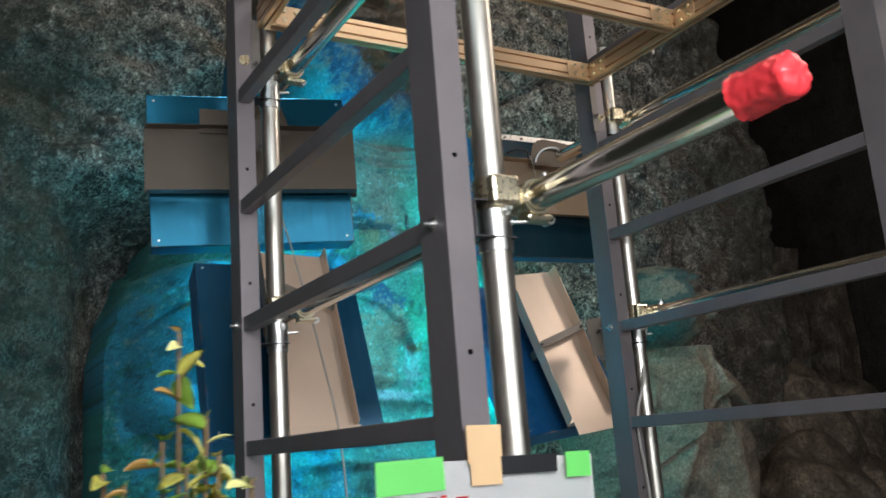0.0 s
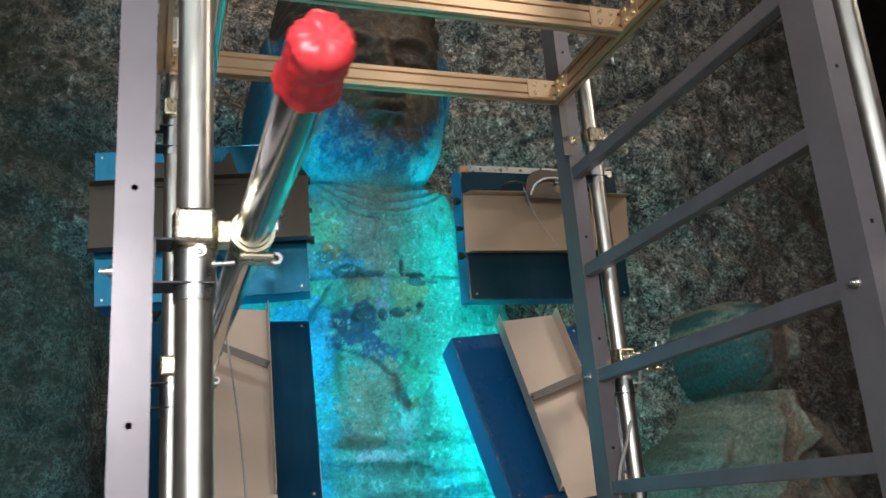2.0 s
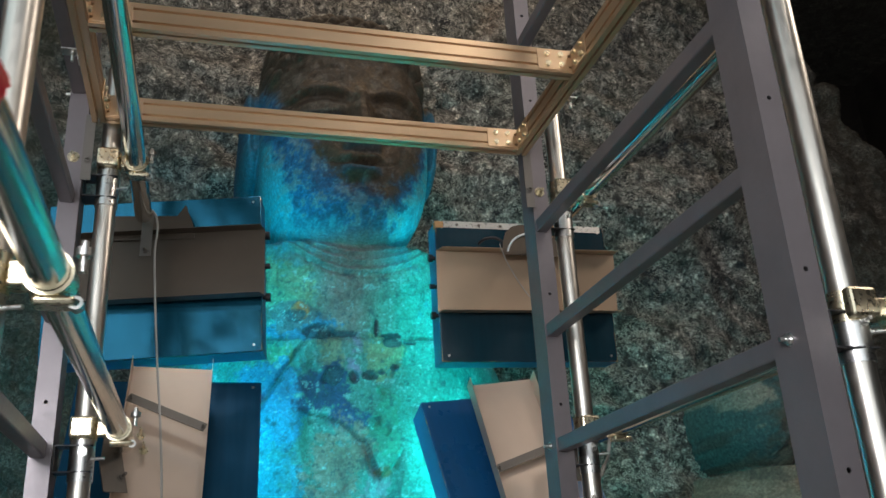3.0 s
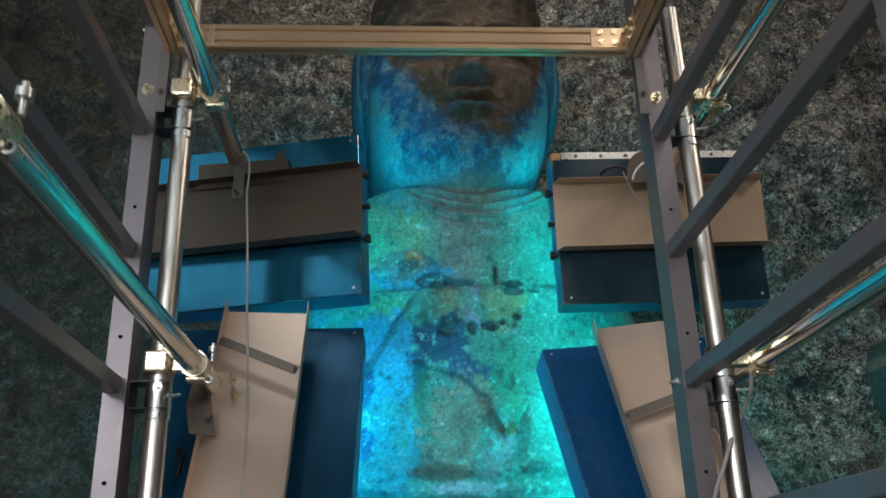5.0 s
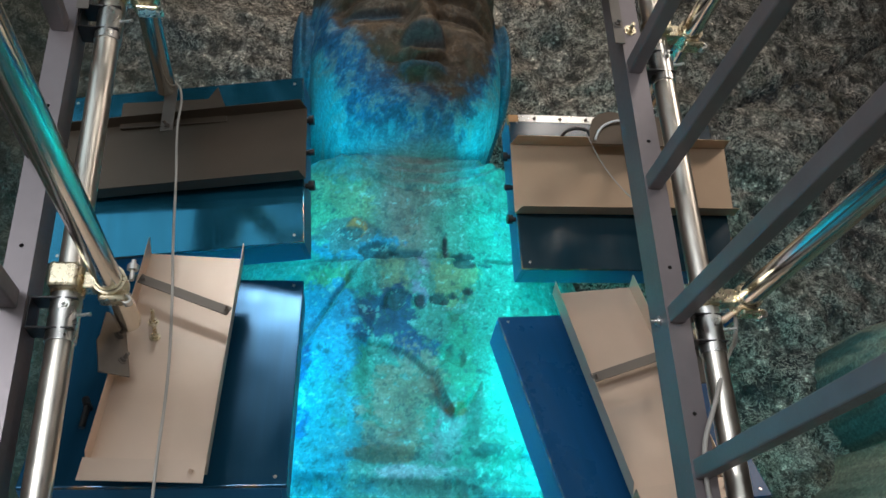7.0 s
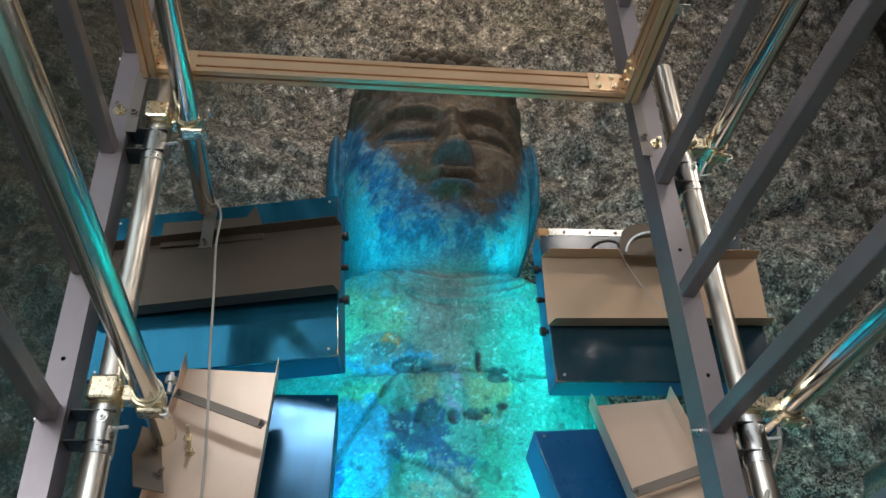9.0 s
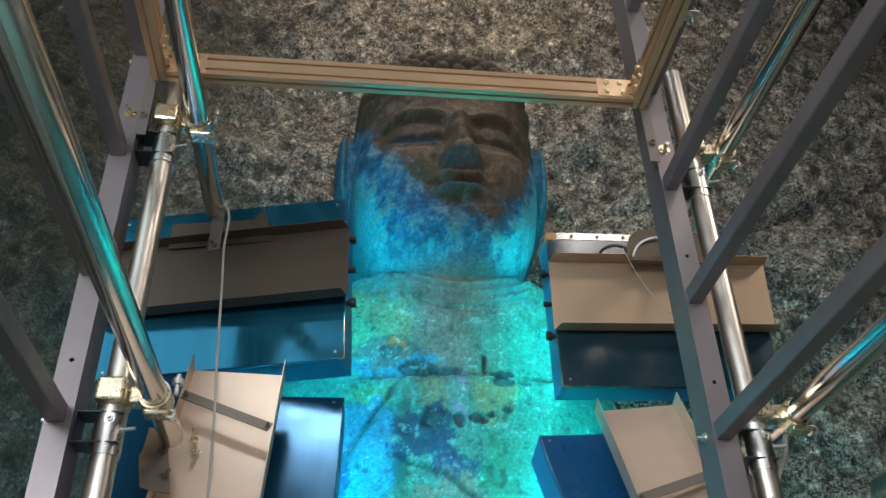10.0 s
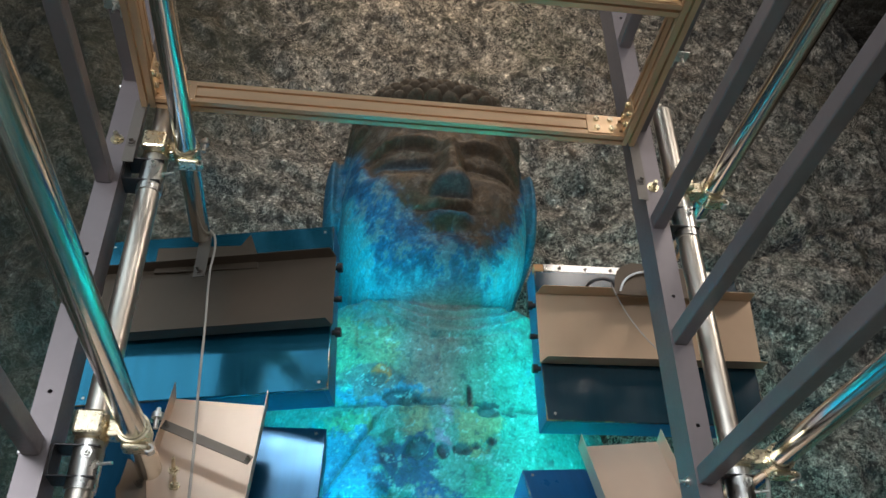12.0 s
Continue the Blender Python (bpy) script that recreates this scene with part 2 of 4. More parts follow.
def thing(name, m, label, category, group="", kind=""):
    o = new(name)
    o.empty_display_size = 0.1
    o.matrix_world = m
    return tagged(o, label, category, group, kind)


def BM():
    return bmesh.new()


def hexbolt(bm, at, axis, length, r=0.008):
    """A hex head with washer and a threaded end, standing out from a face along axis."""
    at, axis = Vector(at), Vector(axis).normalized()
    tube(bm, at, at + axis * 0.002, r * 1.7, 12)
    tube(bm, at + axis * 0.002, at + axis * 0.009, r * 1.2, 6)
    tube(bm, at + axis * 0.009, at + axis * length, r * 0.62, 8)


# ---- noise for relief ----
def lattice(seed, n=64):
    return np.random.RandomState(seed).rand(n, n)


def value_noise(X, Z, freq, seed):
    g = lattice(seed)
    n = g.shape[0]
    u, v = X * freq + 100.3, Z * freq + 57.7
    i, j = np.floor(u).astype(int), np.floor(v).astype(int)
    fu, fv = u - i, v - j
    fu, fv = fu * fu * (3 - 2 * fu), fv * fv * (3 - 2 * fv)
    a, b, c, d = g[i % n, j % n], g[(i + 1) % n, j % n], g[i % n, (j + 1) % n], g[(i + 1) % n, (j + 1) % n]
    return (a * (1 - fu) + b * fu) * (1 - fv) + (c * (1 - fu) + d * fu) * fv - 0.5


def fbm(X, Z, freq, octaves, seed, gain=0.5):
    out, amp = 0, 1.0
    for o in range(octaves):
        out = out + amp * value_noise(X, Z, freq * 2 ** o, seed + o)
        amp *= gain
    return out


def smooth(a, b, v):
    t = np.clip((v - a) / (b - a), 0, 1)
    return t * t * (3 - 2 * t)


def grid_mesh(name, X, Y, Z, keep=None):
    """A sheet of quads from arrays of points."""
    h, w = X.shape
    idx = np.arange(h * w).reshape(h, w)
    q = np.stack([idx[:-1, :-1], idx[:-1, 1:], idx[1:, 1:], idx[1:, :-1]], -1).reshape(-1, 4)
    if keep is not None:
        k = keep[:-1, :-1] | keep[:-1, 1:] | keep[1:, 1:] | keep[1:, :-1]
        q = q[k.reshape(-1)]
    me = bpy.data.meshes.new(name)
    me.from_pydata(np.stack([X, Y, Z], -1).reshape(-1, 3).tolist(), [], q.tolist())
    me.update()
    bmm = bmesh.new()
    bmm.from_mesh(me)
    bmesh.ops.delete(bmm, geom=[v for v in bmm.verts if not v.link_faces], context="VERTS")
    bmm.to_mesh(me)
    bmm.free()
    for p in me.polygons:
        p.use_smooth = True
    return me


# ---- the cave: rock walls, floor, ceiling ----
WALL = 5.1


def rock_face(x0, x1, z0, z1, step):
    xs, zs = np.arange(x0, x1, step), np.arange(z0, z1, step)
    X, Z = np.meshgrid(xs, zs)
    Y = WALL + 0.22 * fbm(X, Z, 0.8, 3, 3) + 0.14 * fbm(X + 0.4 * Z, Z, 3.0, 6, 11, 0.62)
    edge = 6.75 - 0.45 * np.clip(Z - 4.6, 0, 9) + 0.3 * fbm(X * 0, Z, 1.1, 3, 21)
    Y = Y + 0.55 * smooth(0.45, 0.85, X) * smooth(3.5, 3.2, X) * smooth(3.35, 3.0, Z)
    Y = Y + 0.35 * smooth(4.2, 6.0, X) + 3.2 * smooth(edge - 0.15, edge + 0.9, X) ** 1.3
    crack = np.abs(Z - (3.9 + 0.55 * (X - 3.2) + 0.15 * fbm(X, Z, 1.5, 3, 31)))
    Y = Y + 0.10 * np.exp(-(crack / 0.025) ** 2) * smooth(3.2, 3.6, X)
    return X, Y, Z


X, Y, Z = rock_face(-3.3, 8.6, 0.0, 7.6, 0.027)
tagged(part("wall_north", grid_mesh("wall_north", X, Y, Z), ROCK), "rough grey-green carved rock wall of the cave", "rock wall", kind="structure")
bm = BM(); box(bm, -3.5, 9.6, -3.3, 8.6, -0.3, 0.0)
tagged(part("floor", bm, FLOOR), "worn grey stone floor of the cave", "floor", kind="structure")
bm = BM(); box(bm, -3.5, 9.6, -3.3, 8.6, 7.5, 7.8)
tagged(part("ceiling", bm, ROCK), "dark rock ceiling of the cave", "ceiling", kind="structure")
bm = BM(); box(bm, -3.5, -3.2, -3.0, 5.6, 0.0, 7.5)
tagged(part("wall_west", bm, ROCK), "dark rock side wall of the cave", "rock wall", kind="structure")
bm = BM()
box(bm, -3.5, -2.95, -3.3, -3.0, 0.0, 7.5); box(bm, 3.55, 9.6, -3.3, -3.0, 0.0, 7.5)
box(bm, -2.95, 3.55, -3.3, -3.0, 0.0, 0.65); box(bm, -2.95, 3.55, -3.3, -3.0, 4.75, 7.5)
tagged(part("wall_south", bm, ROCK), "rock wall with the wide daylight entrance of the cave", "rock wall", kind="structure")
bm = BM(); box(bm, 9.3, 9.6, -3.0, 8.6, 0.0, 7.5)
tagged(part("wall_east", bm, SHADED_ROCK), "brown rock wall of the side cave, coloured nearly black as shade", "rock wall", kind="structure")
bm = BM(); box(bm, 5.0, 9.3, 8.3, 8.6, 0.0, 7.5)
tagged(part("wall_recess", bm, SHADED_ROCK), "rock back of the side cave, coloured nearly black as shade", "rock wall", kind="structure")


def boulder(at, size, seed, label, mat):
    bm = BM()
    bmesh.ops.create_icosphere(bm, subdivisions=4, radius=1.0)
    for v in bm.verts:
        p = v.co.copy()
        k = 1 + 0.28 * noise.noise(p * 1.3 + Vector((seed, 0, 0))) + 0.12 * noise.noise(p * 3.5 + Vector((0, seed, 0))) + 0.05 * noise.noise(p * 9)
        v.co = Vector((p.x * size[0], p.y * size[1], p.z * size[2])) * k
    o = part("boulder", bm, mat, auto=True)
    o.location = at
    return tagged(o, label, "rock", "rocks of the side cave")


def slab(at, w, d, h, seed, label):
    bm = BM()
    box(bm, -w / 2, w / 2, -d / 2, d / 2, 0, h)
    bmesh.ops.subdivide_edges(bm, edges=bm.edges[:], cuts=7, use_grid_fill=True)
    for v in bm.verts:
        v.co += 0.09 * Vector((noise.noise(v.co * 2 + Vector((seed, 0, 0))), noise.noise(v.co * 2 + Vector((0, seed, 0))), 0.6 * noise.noise(v.co * 2 + Vector((0, 0, seed)))))
    o = part("rock_slab", bm, BROWN_ROCK)
    o.location = at
    return tagged(o, label, "rock", "rocks of the side cave")


for k, (at, size) in enumerate([((6.7, 5.7, 1.45), (0.7, 0.6, 0.75)), ((7.5, 6.0, 1.2), (0.75, 0.7, 0.9)), ((6.2, 5.2, 0.7), (0.8, 0.6, 0.8)), ((7.1, 5.3, 0.6), (0.7, 0.6, 0.7)), ((8.3, 6.2, 0.9), (0.7, 0.6, 0.9))]):
    boulder(at, size, k * 3.1 + 1, "dim brown boulder lying in the side cave", BROWN_ROCK)
slab((8.0, 6.9, 0.0), 0.9, 0.5, 3.6, 2.0, "tall pale grey stone slab in the side cave")
slab((8.85, 6.8, 0.0), 0.7, 0.5, 3.3, 5.0, "tall dark grey stone slab in the side cave")


# ---- the carved figures ----
def bulge(d, p=2.0):
    return np.clip(1 - d, 0, None) ** (1.0 / p)


CHIPS = [(1.68, 2.875, 0.06, 0.035), (1.80, 2.80, 0.07, 0.03), (1.90, 2.79, 0.075, 0.016), (2.054, 2.81, 0.011, 0.042), (2.134, 2.758, 0.045, 0.026), (2.134, 2.639, 0.03, 0.022),
         (2.079, 2.622, 0.02, 0.015), (2.021, 2.604, 0.042, 0.026), (1.953, 2.596, 0.03, 0.03), (1.86, 2.60, 0.05, 0.04), (2.13, 2.79, 0.05, 0.011), (2.21, 2.765, 0.03, 0.009),
         (1.03, 2.1, 0.05, 0.05), (1.12, 2.22, 0.05, 0.05)]


def paint_points(me, C, xs, zs, step):
    """Keeps the colours of a relief, given over its grid, with the points of its mesh."""
    att = me.attributes.new("pigment_and_tint", "FLOAT_COLOR", "POINT")
    co = np.empty(len(me.vertices) * 3)
    me.vertices.foreach_get("co", co)
    co = co.reshape(-1, 3)
    ix = np.clip(np.rint((co[:, 0] - xs[0]) / step).astype(int), 0, len(xs) - 1)
    iz = np.clip(np.rint((co[:, 2] - zs[0]) / step).astype(int), 0, len(zs) - 1)
    att.data.foreach_set("color", np.concatenate([C[iz, ix], np.ones((len(co), 1))], 1).ravel())


def great_statue():
    step = 0.0062
    xs, zs = np.arange(0.3, 3.55, step), np.arange(0.4, 5.1, step)
    X, Z = np.meshgrid(xs, zs)
    back = WALL + 0.6
    cx = 1.935
    dx = X - cx
    ax = np.abs(dx)
    P = np.full_like(X, back)
    # trunk, shoulders and the base of the neck are one surface
    half = 1.2 - 0.3 * smooth(2.2, 3.05, Z)
    trunk = 3.98 + 0.85 * np.clip(ax / half, 0, 1) ** 3.2
    top = 3.27 - 0.2 * smooth(0.40, 0.7, ax) - 0.3 * smooth(0.7, 1.15, ax)
    trunk = trunk + 0.35 * smooth(top - 0.2, top + 0.08, Z) * smooth(0.35, 0.6, ax) + 1.5 * smooth(top - 0.03, top + 0.1, Z)
    trunk = np.where(ax < half, trunk, back)
    # robe edge over one shoulder, the joint across the chest, the broken lip below it
    robe = ((Z - 2.448) - 1.5 * (X - 1.532) - 0.03 * fbm(X, Z, 6, 3, 40)) / 1.6
    on = smooth(1.78, 1.7, X) * smooth(2.85, 2.78, Z)
    trunk = trunk - 0.03 * smooth(0.012, -0.012, robe) * on + 0.03 * np.exp(-(robe / 0.012) ** 2) * on
    joint = np.abs(Z - 2.776 - 0.028 * dx - 0.014 * fbm(X, Z, 9, 4, 41))
    trunk = trunk + 0.03 * np.exp(-(joint / 0.005) ** 2) * (0.5 + value_noise(X, Z, 5, 42))
    path = np.interp(X, [1.7, 1.75, 1.88, 2.0, 2.035, 2.06, 2.1, 2.16], [2.48, 2.45, 2.40, 2.335, 2.22, 2.17, 2.20, 2.29])
    lip = Z - (path + 0.03 * fbm(X, Z, 11, 4, 43))
    on = smooth(1.70, 1.76, X) * smooth(2.18, 2.10, X)
    trunk = trunk + 0.045 * smooth(0.008, -0.008, lip) * smooth(-0.32, -0.02, lip) * on
    for zf, k, wd in ((2.03, 0.03, 0.035), (1.93, -0.1, 0.03), (1.80, 0.08, 0.035), (1.66, -0.05, 0.03)):
        fold = Z - zf - k * dx - 0.04 * fbm(X, Z, 3, 2, 44)
        trunk = trunk - 0.038 * np.exp(-(fold / wd) ** 2) * smooth(0.75, 0.35, ax)
    for cxp, czp, rx, rz in CHIPS:
        q = ((X - cxp) / rx) ** 2 + ((Z - czp) / rz) ** 2 + 1.3 * fbm(X, Z, 16, 3, 47)
        trunk = trunk + 0.022 * smooth(1.1, 0.7, q)
    # three rings of the neck
    for r in range(3):
        zc = 3.08 + 0.043 * r + 1.15 * (X - 1.99) ** 2
        trunk = trunk - 0.022 * np.exp(-((Z - zc - 0.012 + 0.012 * fbm(X, Z, 8, 3, 49)) / 0.011) ** 2) * smooth(0.42, 0.3, ax) + 0.009 * np.exp(-((Z - zc + 0.012) / 0.008) ** 2) * smooth(0.42, 0.3, ax)
    trunk = trunk + 0.06 * np.exp(-((Z - 3.245) / 0.015) ** 2)
    P = np.minimum(P, trunk)
    # arm
    ac = 1.2 + 0.14 * smooth(2.0, 1.6, Z)
    ah = 0.41 - 0.1 * smooth(2.45, 2.75, Z)
    arm = 4.08 + 0.72 * np.clip(np.abs(X - ac) / ah, 0, 1) ** 2.4 - 0.1 * smooth(2.4, 1.8, Z) + 0.9 * smooth(2.6, 2.8, Z)
    crease = np.abs(Z - 2.42 - 0.5 * (X - 1.0) - 0.03 * fbm(X, Z, 5, 2, 48))
    arm = arm + 0.04 * np.exp(-(crease / 0.012) ** 2)
    for cxp, czp, rx, rz in CHIPS[-2:]:
        q = ((X - cxp) / rx) ** 2 + ((Z - czp) / rz) ** 2 + 0.8 * fbm(X, Z, 16, 3, 47)
        arm = arm + 0.035 * smooth(1.1, 0.7, q)
    P = np.minimum(P, np.where((np.abs(X - ac) < ah) & (Z < 2.8), arm, back))
    # head: a full jaw that drops straight to the neck
    zc, a = 3.80, 0.425
    t = Z - zc
    b = np.where(t < 0, 0.60, 0.95)
    e = np.abs(dx / a) ** 2.6 + np.abs(t / b) ** 3.2
    power = np.where(t < 0, 3.6, 2.6)
    prof = 3.74 + 0.5 * np.clip((Z - 3.98) / 0.75, 0, 2) ** 2 - 0.02 * smooth(3.5, 3.3, Z)
    head = prof + 0.6 * (1 - np.clip(1 - e, 0, 1) ** (1.0 / power))
    # brows, lids, eye slits, turned a little to one side
    plain_dx, plain_ax, plain_z = dx, ax, Z
    Z = Z - 0.037
    dx = X - cx - 0.028
    ax = np.abs(dx)
    brow = 3.835 + 0.05 * np.sin(np.clip((ax - 0.03) / 0.32, 0, 1) * np.pi) ** 0.8
    head = head - 0.018 * np.exp(-((Z - brow) / 0.018) ** 2) * smooth(0.35, 0.3, ax)
    head = head + 0.055 * smooth(brow - 0.004, brow - 0.03, Z) * smooth(3.64, 3.74, Z) * smooth(0.035, 0.08, ax) * smooth(0.37, 0.31, ax)
    lid = np.exp(-(((ax - 0.185) / 0.13) ** 2 + ((Z - 3.782) / 0.047) ** 2) ** 2)
    head = head - 0.05 * lid
    slit = Z - (3.742 + 0.9 * (ax - 0.19) ** 2)
    on = smooth(0.055, 0.085, ax) * smooth(0.32, 0.27, ax)
    head = head + 0.03 * np.exp(-(slit / 0.010) ** 2) * on - 0.016 * np.exp(-((slit + 0.03) / 0.016) ** 2) * on
    # nose, lips, chin, cheeks
    w = 0.028 + 0.028 * smooth(3.76, 3.6, Z) + 0.02 * smooth(3.64, 3.58, Z)
    nose = np.exp(-(ax / w) ** 2.8) * smooth(3.535, 3.575, Z) * smooth(3.95, 3.82, Z)
    head = head - nose * (0.04 + 0.10 * smooth(3.86, 3.6, Z))
    head = head - 0.018 * np.exp(-((ax - 0.062) / 0.022) ** 2 - ((Z - 3.578) / 0.024) ** 2) + 0.03 * np.exp(-((ax - 0.1) / 0.014) ** 2 - ((Z - 3.585) / 0.03) ** 2)
    lipz = 3.482 + 0.02 * (ax / 0.14) ** 2
    mouth = smooth(0.118, 0.05, ax)
    head = head - 0.058 * mouth * np.exp(-((Z - lipz - 0.026) / 0.02) ** 2) - 0.064 * smooth(0.105, 0.045, ax) * np.exp(-((Z - lipz + 0.032) / 0.024) ** 2)
    head = head + 0.022 * smooth(0.19, 0.13, ax) * np.exp(-((Z - lipz) / 0.006) ** 2)
    head = head + 0.016 * np.exp(-(dx / 0.09) ** 2 - ((Z - 3.395) / 0.02) ** 2)
    head = head - 0.04 * np.exp(-((dx / 0.15) ** 2 + ((Z - 3.31) / 0.07) ** 2))
    head = head + 0.02 * np.exp(-((ax - 0.165) / 0.04) ** 2 - ((Z - 3.5) / 0.05) ** 2)
    head = head - 0.03 * np.exp(-((ax - 0.23) / 0.11) ** 2 - ((Z - 3.6) / 0.1) ** 2)
    dx, ax, Z = plain_dx, plain_ax, plain_z
    # curled hair in rows
    hairline = 4.13 - 0.9 * np.clip(ax - 0.12, 0, 1) ** 1.4
    row = np.floor((Z - 4.0) / 0.066)
    u = dx / 0.08 + 0.5 * (row % 2)
    curl = np.sqrt(np.clip(1 - (2 * (u - np.floor(u)) - 1) ** 2 - (2 * ((Z - 4.0) / 0.066 - row) - 1) ** 2, 0, 1))
    hm = smooth(hairline, hairline + 0.02, Z)
    head = head - hm * (0.01 + 0.075 * curl)
    P = np.minimum(P, np.where(e < 1, head, back))
    # ears
    for s in (-1, 1):
        er = ((X - (cx + s * 0.446)) / 0.06) ** 2 + np.abs((Z - 3.87) / 0.27) ** 2.6
        ear = 4.04 + 0.3 * (1 - np.clip(1 - er, 0, 1) ** 0.45) + 0.05 * np.exp(-((X - (cx + s * 0.44)) / 0.016) ** 2) * smooth(3.68, 3.78, Z)
        P = np.minimum(P, np.where(er < 1, ear, back))
    P = P + 0.016 * fbm(X, Z, 10, 4, 51, 0.66) + 0.02 * fbm(X, Z, 2.5, 2, 61)
    P = P + 0.014 * smooth(0.30, 0.42, fbm(X, Z, 9, 3, 71))
    # turquoise lamp light put into the ground colour at the sides, grey mid-chest
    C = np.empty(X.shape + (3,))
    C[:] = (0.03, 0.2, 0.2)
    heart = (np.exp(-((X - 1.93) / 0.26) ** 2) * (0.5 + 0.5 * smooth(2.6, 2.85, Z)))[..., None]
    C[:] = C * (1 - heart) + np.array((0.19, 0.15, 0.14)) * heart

    def tone(mask, colour):
        m = np.clip(mask, 0, 1)[..., None]
        C[:] = C * (1 - m) + np.array(colour) * m

    rag = fbm(X, Z, 9, 6, 91, 0.75)
    wide = fbm(X, Z, 1.8, 4, 95, 0.55)
    speck = fbm(X, Z, 30, 4, 93, 0.75)
    # broad mottling of the same turquoise, bluer away from the middle
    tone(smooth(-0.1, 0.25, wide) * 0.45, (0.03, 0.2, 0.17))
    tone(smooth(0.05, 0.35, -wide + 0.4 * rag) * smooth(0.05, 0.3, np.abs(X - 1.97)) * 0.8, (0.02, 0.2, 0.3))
    # old pigments and staining, each a ragged patch of its own
    for px, pz, rx, rz, colour, k in ((1.60, 2.99, 0.16, 0.14, (0.2, 0.24, 0.12), 0.6), (1.60, 2.66, 0.10, 0.09, (0.09, 0.2, 0.1), 0.8), (1.58, 2.47, 0.20, 0.2, (0.015, 0.16, 0.31), 0.9),
                                      (1.59, 2.17, 0.15, 0.25, (0.015, 0.22, 0.34), 0.65), (1.50, 2.36, 0.05, 0.09, (0.01, 0.07, 0.19), 1.0), (1.49, 2.12, 0.06, 0.07, (0.01, 0.08, 0.2), 1.0),
                                      (1.70, 2.82, 0.19, 0.055, (0.03, 0.17, 0.30), 1.0), (1.66, 2.87, 0.10, 0.06, (0.1, 0.10, 0.11), 0.9), (1.715, 2.89, 0.028, 0.035, (0.45, 0.12, 0.04), 1.0),
                                      (1.853, 2.69, 0.07, 0.11, (0.26, 0.17, 0.09), 0.7), (2.075, 2.69, 0.10, 0.10, (0.25, 0.19, 0.09), 0.65), (1.955, 2.68, 0.04, 0.13, (0.24, 0.17, 0.27), 0.9),
                                      (1.84, 2.54, 0.14, 0.11, (0.02, 0.045, 0.11), 1.0), (1.93, 2.43, 0.12, 0.08, (0.02, 0.05, 0.13), 1.0), (2.08, 2.37, 0.07, 0.15, (0.04, 0.17, 0.12), 0.75),
                                      (1.88, 2.24, 0.15, 0.2, (0.24, 0.17, 0.14), 0.9), (2.03, 2.09, 0.07, 0.13, (0.24, 0.2, 0.25), 0.75), (1.81, 2.015, 0.11, 0.026, (0.15, 0.08, 0.055), 0.75),
                                      (1.95, 1.955, 0.2, 0.025, (0.34, 0.27, 0.33), 0.9), (2.15, 2.03, 0.09, 0.025, (0.02, 0.075, 0.08), 0.9), (2.10, 1.94, 0.10, 0.03, (0.02, 0.08, 0.09), 0.8),
                                      (2.07, 2.19, 0.032, 0.018, (0.2, 0.09, 0.04), 0.9), (1.05, 2.2, 0.35, 0.5, (0.04, 0.25, 0.38), 0.8), (1.1, 2.42, 0.2, 0.06, (0.24, 0.3, 0.12), 0.7)):
        q = ((X - px) / rx) ** 2 + ((Z - pz) / rz) ** 2 + 1.5 * rag + 0.5 * speck
        tone(smooth(1.25, 0.55, q) * k, colour)
    for cxp, czp, rx, rz in CHIPS:
        q = ((X - cxp) / rx) ** 2 + ((Z - czp) / rz) ** 2 + 1.3 * fbm(X, Z, 16, 3, 47)
        tone(smooth(1.15, 0.95, q) * 0.85, (0.025, 0.06, 0.085))
    # pale lime specks on the painted parts
    tone(smooth(0.46, 0.52, speck) * smooth(3.2, 3.1, Z) * 0.5, (0.26, 0.4, 0.42))
    tone(smooth(0.42, 0.48, -speck) * smooth(3.2, 3.1, Z) * 0.6, (0.02, 0.06, 0.07))
    # dirt settled in joint and robe edge, plus a coloured-in shadow under the lip
    tone(np.exp(-(joint / 0.006) ** 2) * smooth(0.5, 0.4, ax) * (0.55 + value_noise(X, Z, 6, 45)), (0.04, 0.06, 0.07))
    tone(np.exp(-((lip + 0.004) / 0.006) ** 2) * smooth(1.70, 1.76, X) * smooth(2.10, 2.05, X) * 0.8, (0.05, 0.035, 0.025))
    tone(np.exp(-(robe / 0.01) ** 2) * smooth(1.78, 1.7, X) * smooth(2.85, 2.78, Z) * 0.6, (0.06, 0.08, 0.07))
    C *= np.clip(0.92 + 0.4 * fbm(X, Z, 6, 6, 101, 0.72), 0.55, 1.25)[..., None]
    # the head turns dark brown above the neck
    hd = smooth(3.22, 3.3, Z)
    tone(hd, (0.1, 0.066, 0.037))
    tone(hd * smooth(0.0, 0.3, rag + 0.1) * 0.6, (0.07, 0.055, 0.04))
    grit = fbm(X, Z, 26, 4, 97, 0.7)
    # blue lamp light from below, coloured in on cheek and jaw
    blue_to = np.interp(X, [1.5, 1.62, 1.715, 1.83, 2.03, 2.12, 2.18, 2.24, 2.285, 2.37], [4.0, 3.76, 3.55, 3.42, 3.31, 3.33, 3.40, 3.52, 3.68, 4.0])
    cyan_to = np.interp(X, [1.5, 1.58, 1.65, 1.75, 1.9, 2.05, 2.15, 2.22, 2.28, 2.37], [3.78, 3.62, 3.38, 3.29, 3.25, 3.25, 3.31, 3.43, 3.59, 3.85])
    blue_glow = smooth(-0.11, 0.05, blue_to - Z + 0.09 * rag + 0.05 * grit)
    tone(hd * blue_glow, (0.018, 0.16, 0.34))
    tone(hd * blue_glow * smooth(0.12, 0.2, grit) * 0.6, (0.13, 0.34, 0.42))
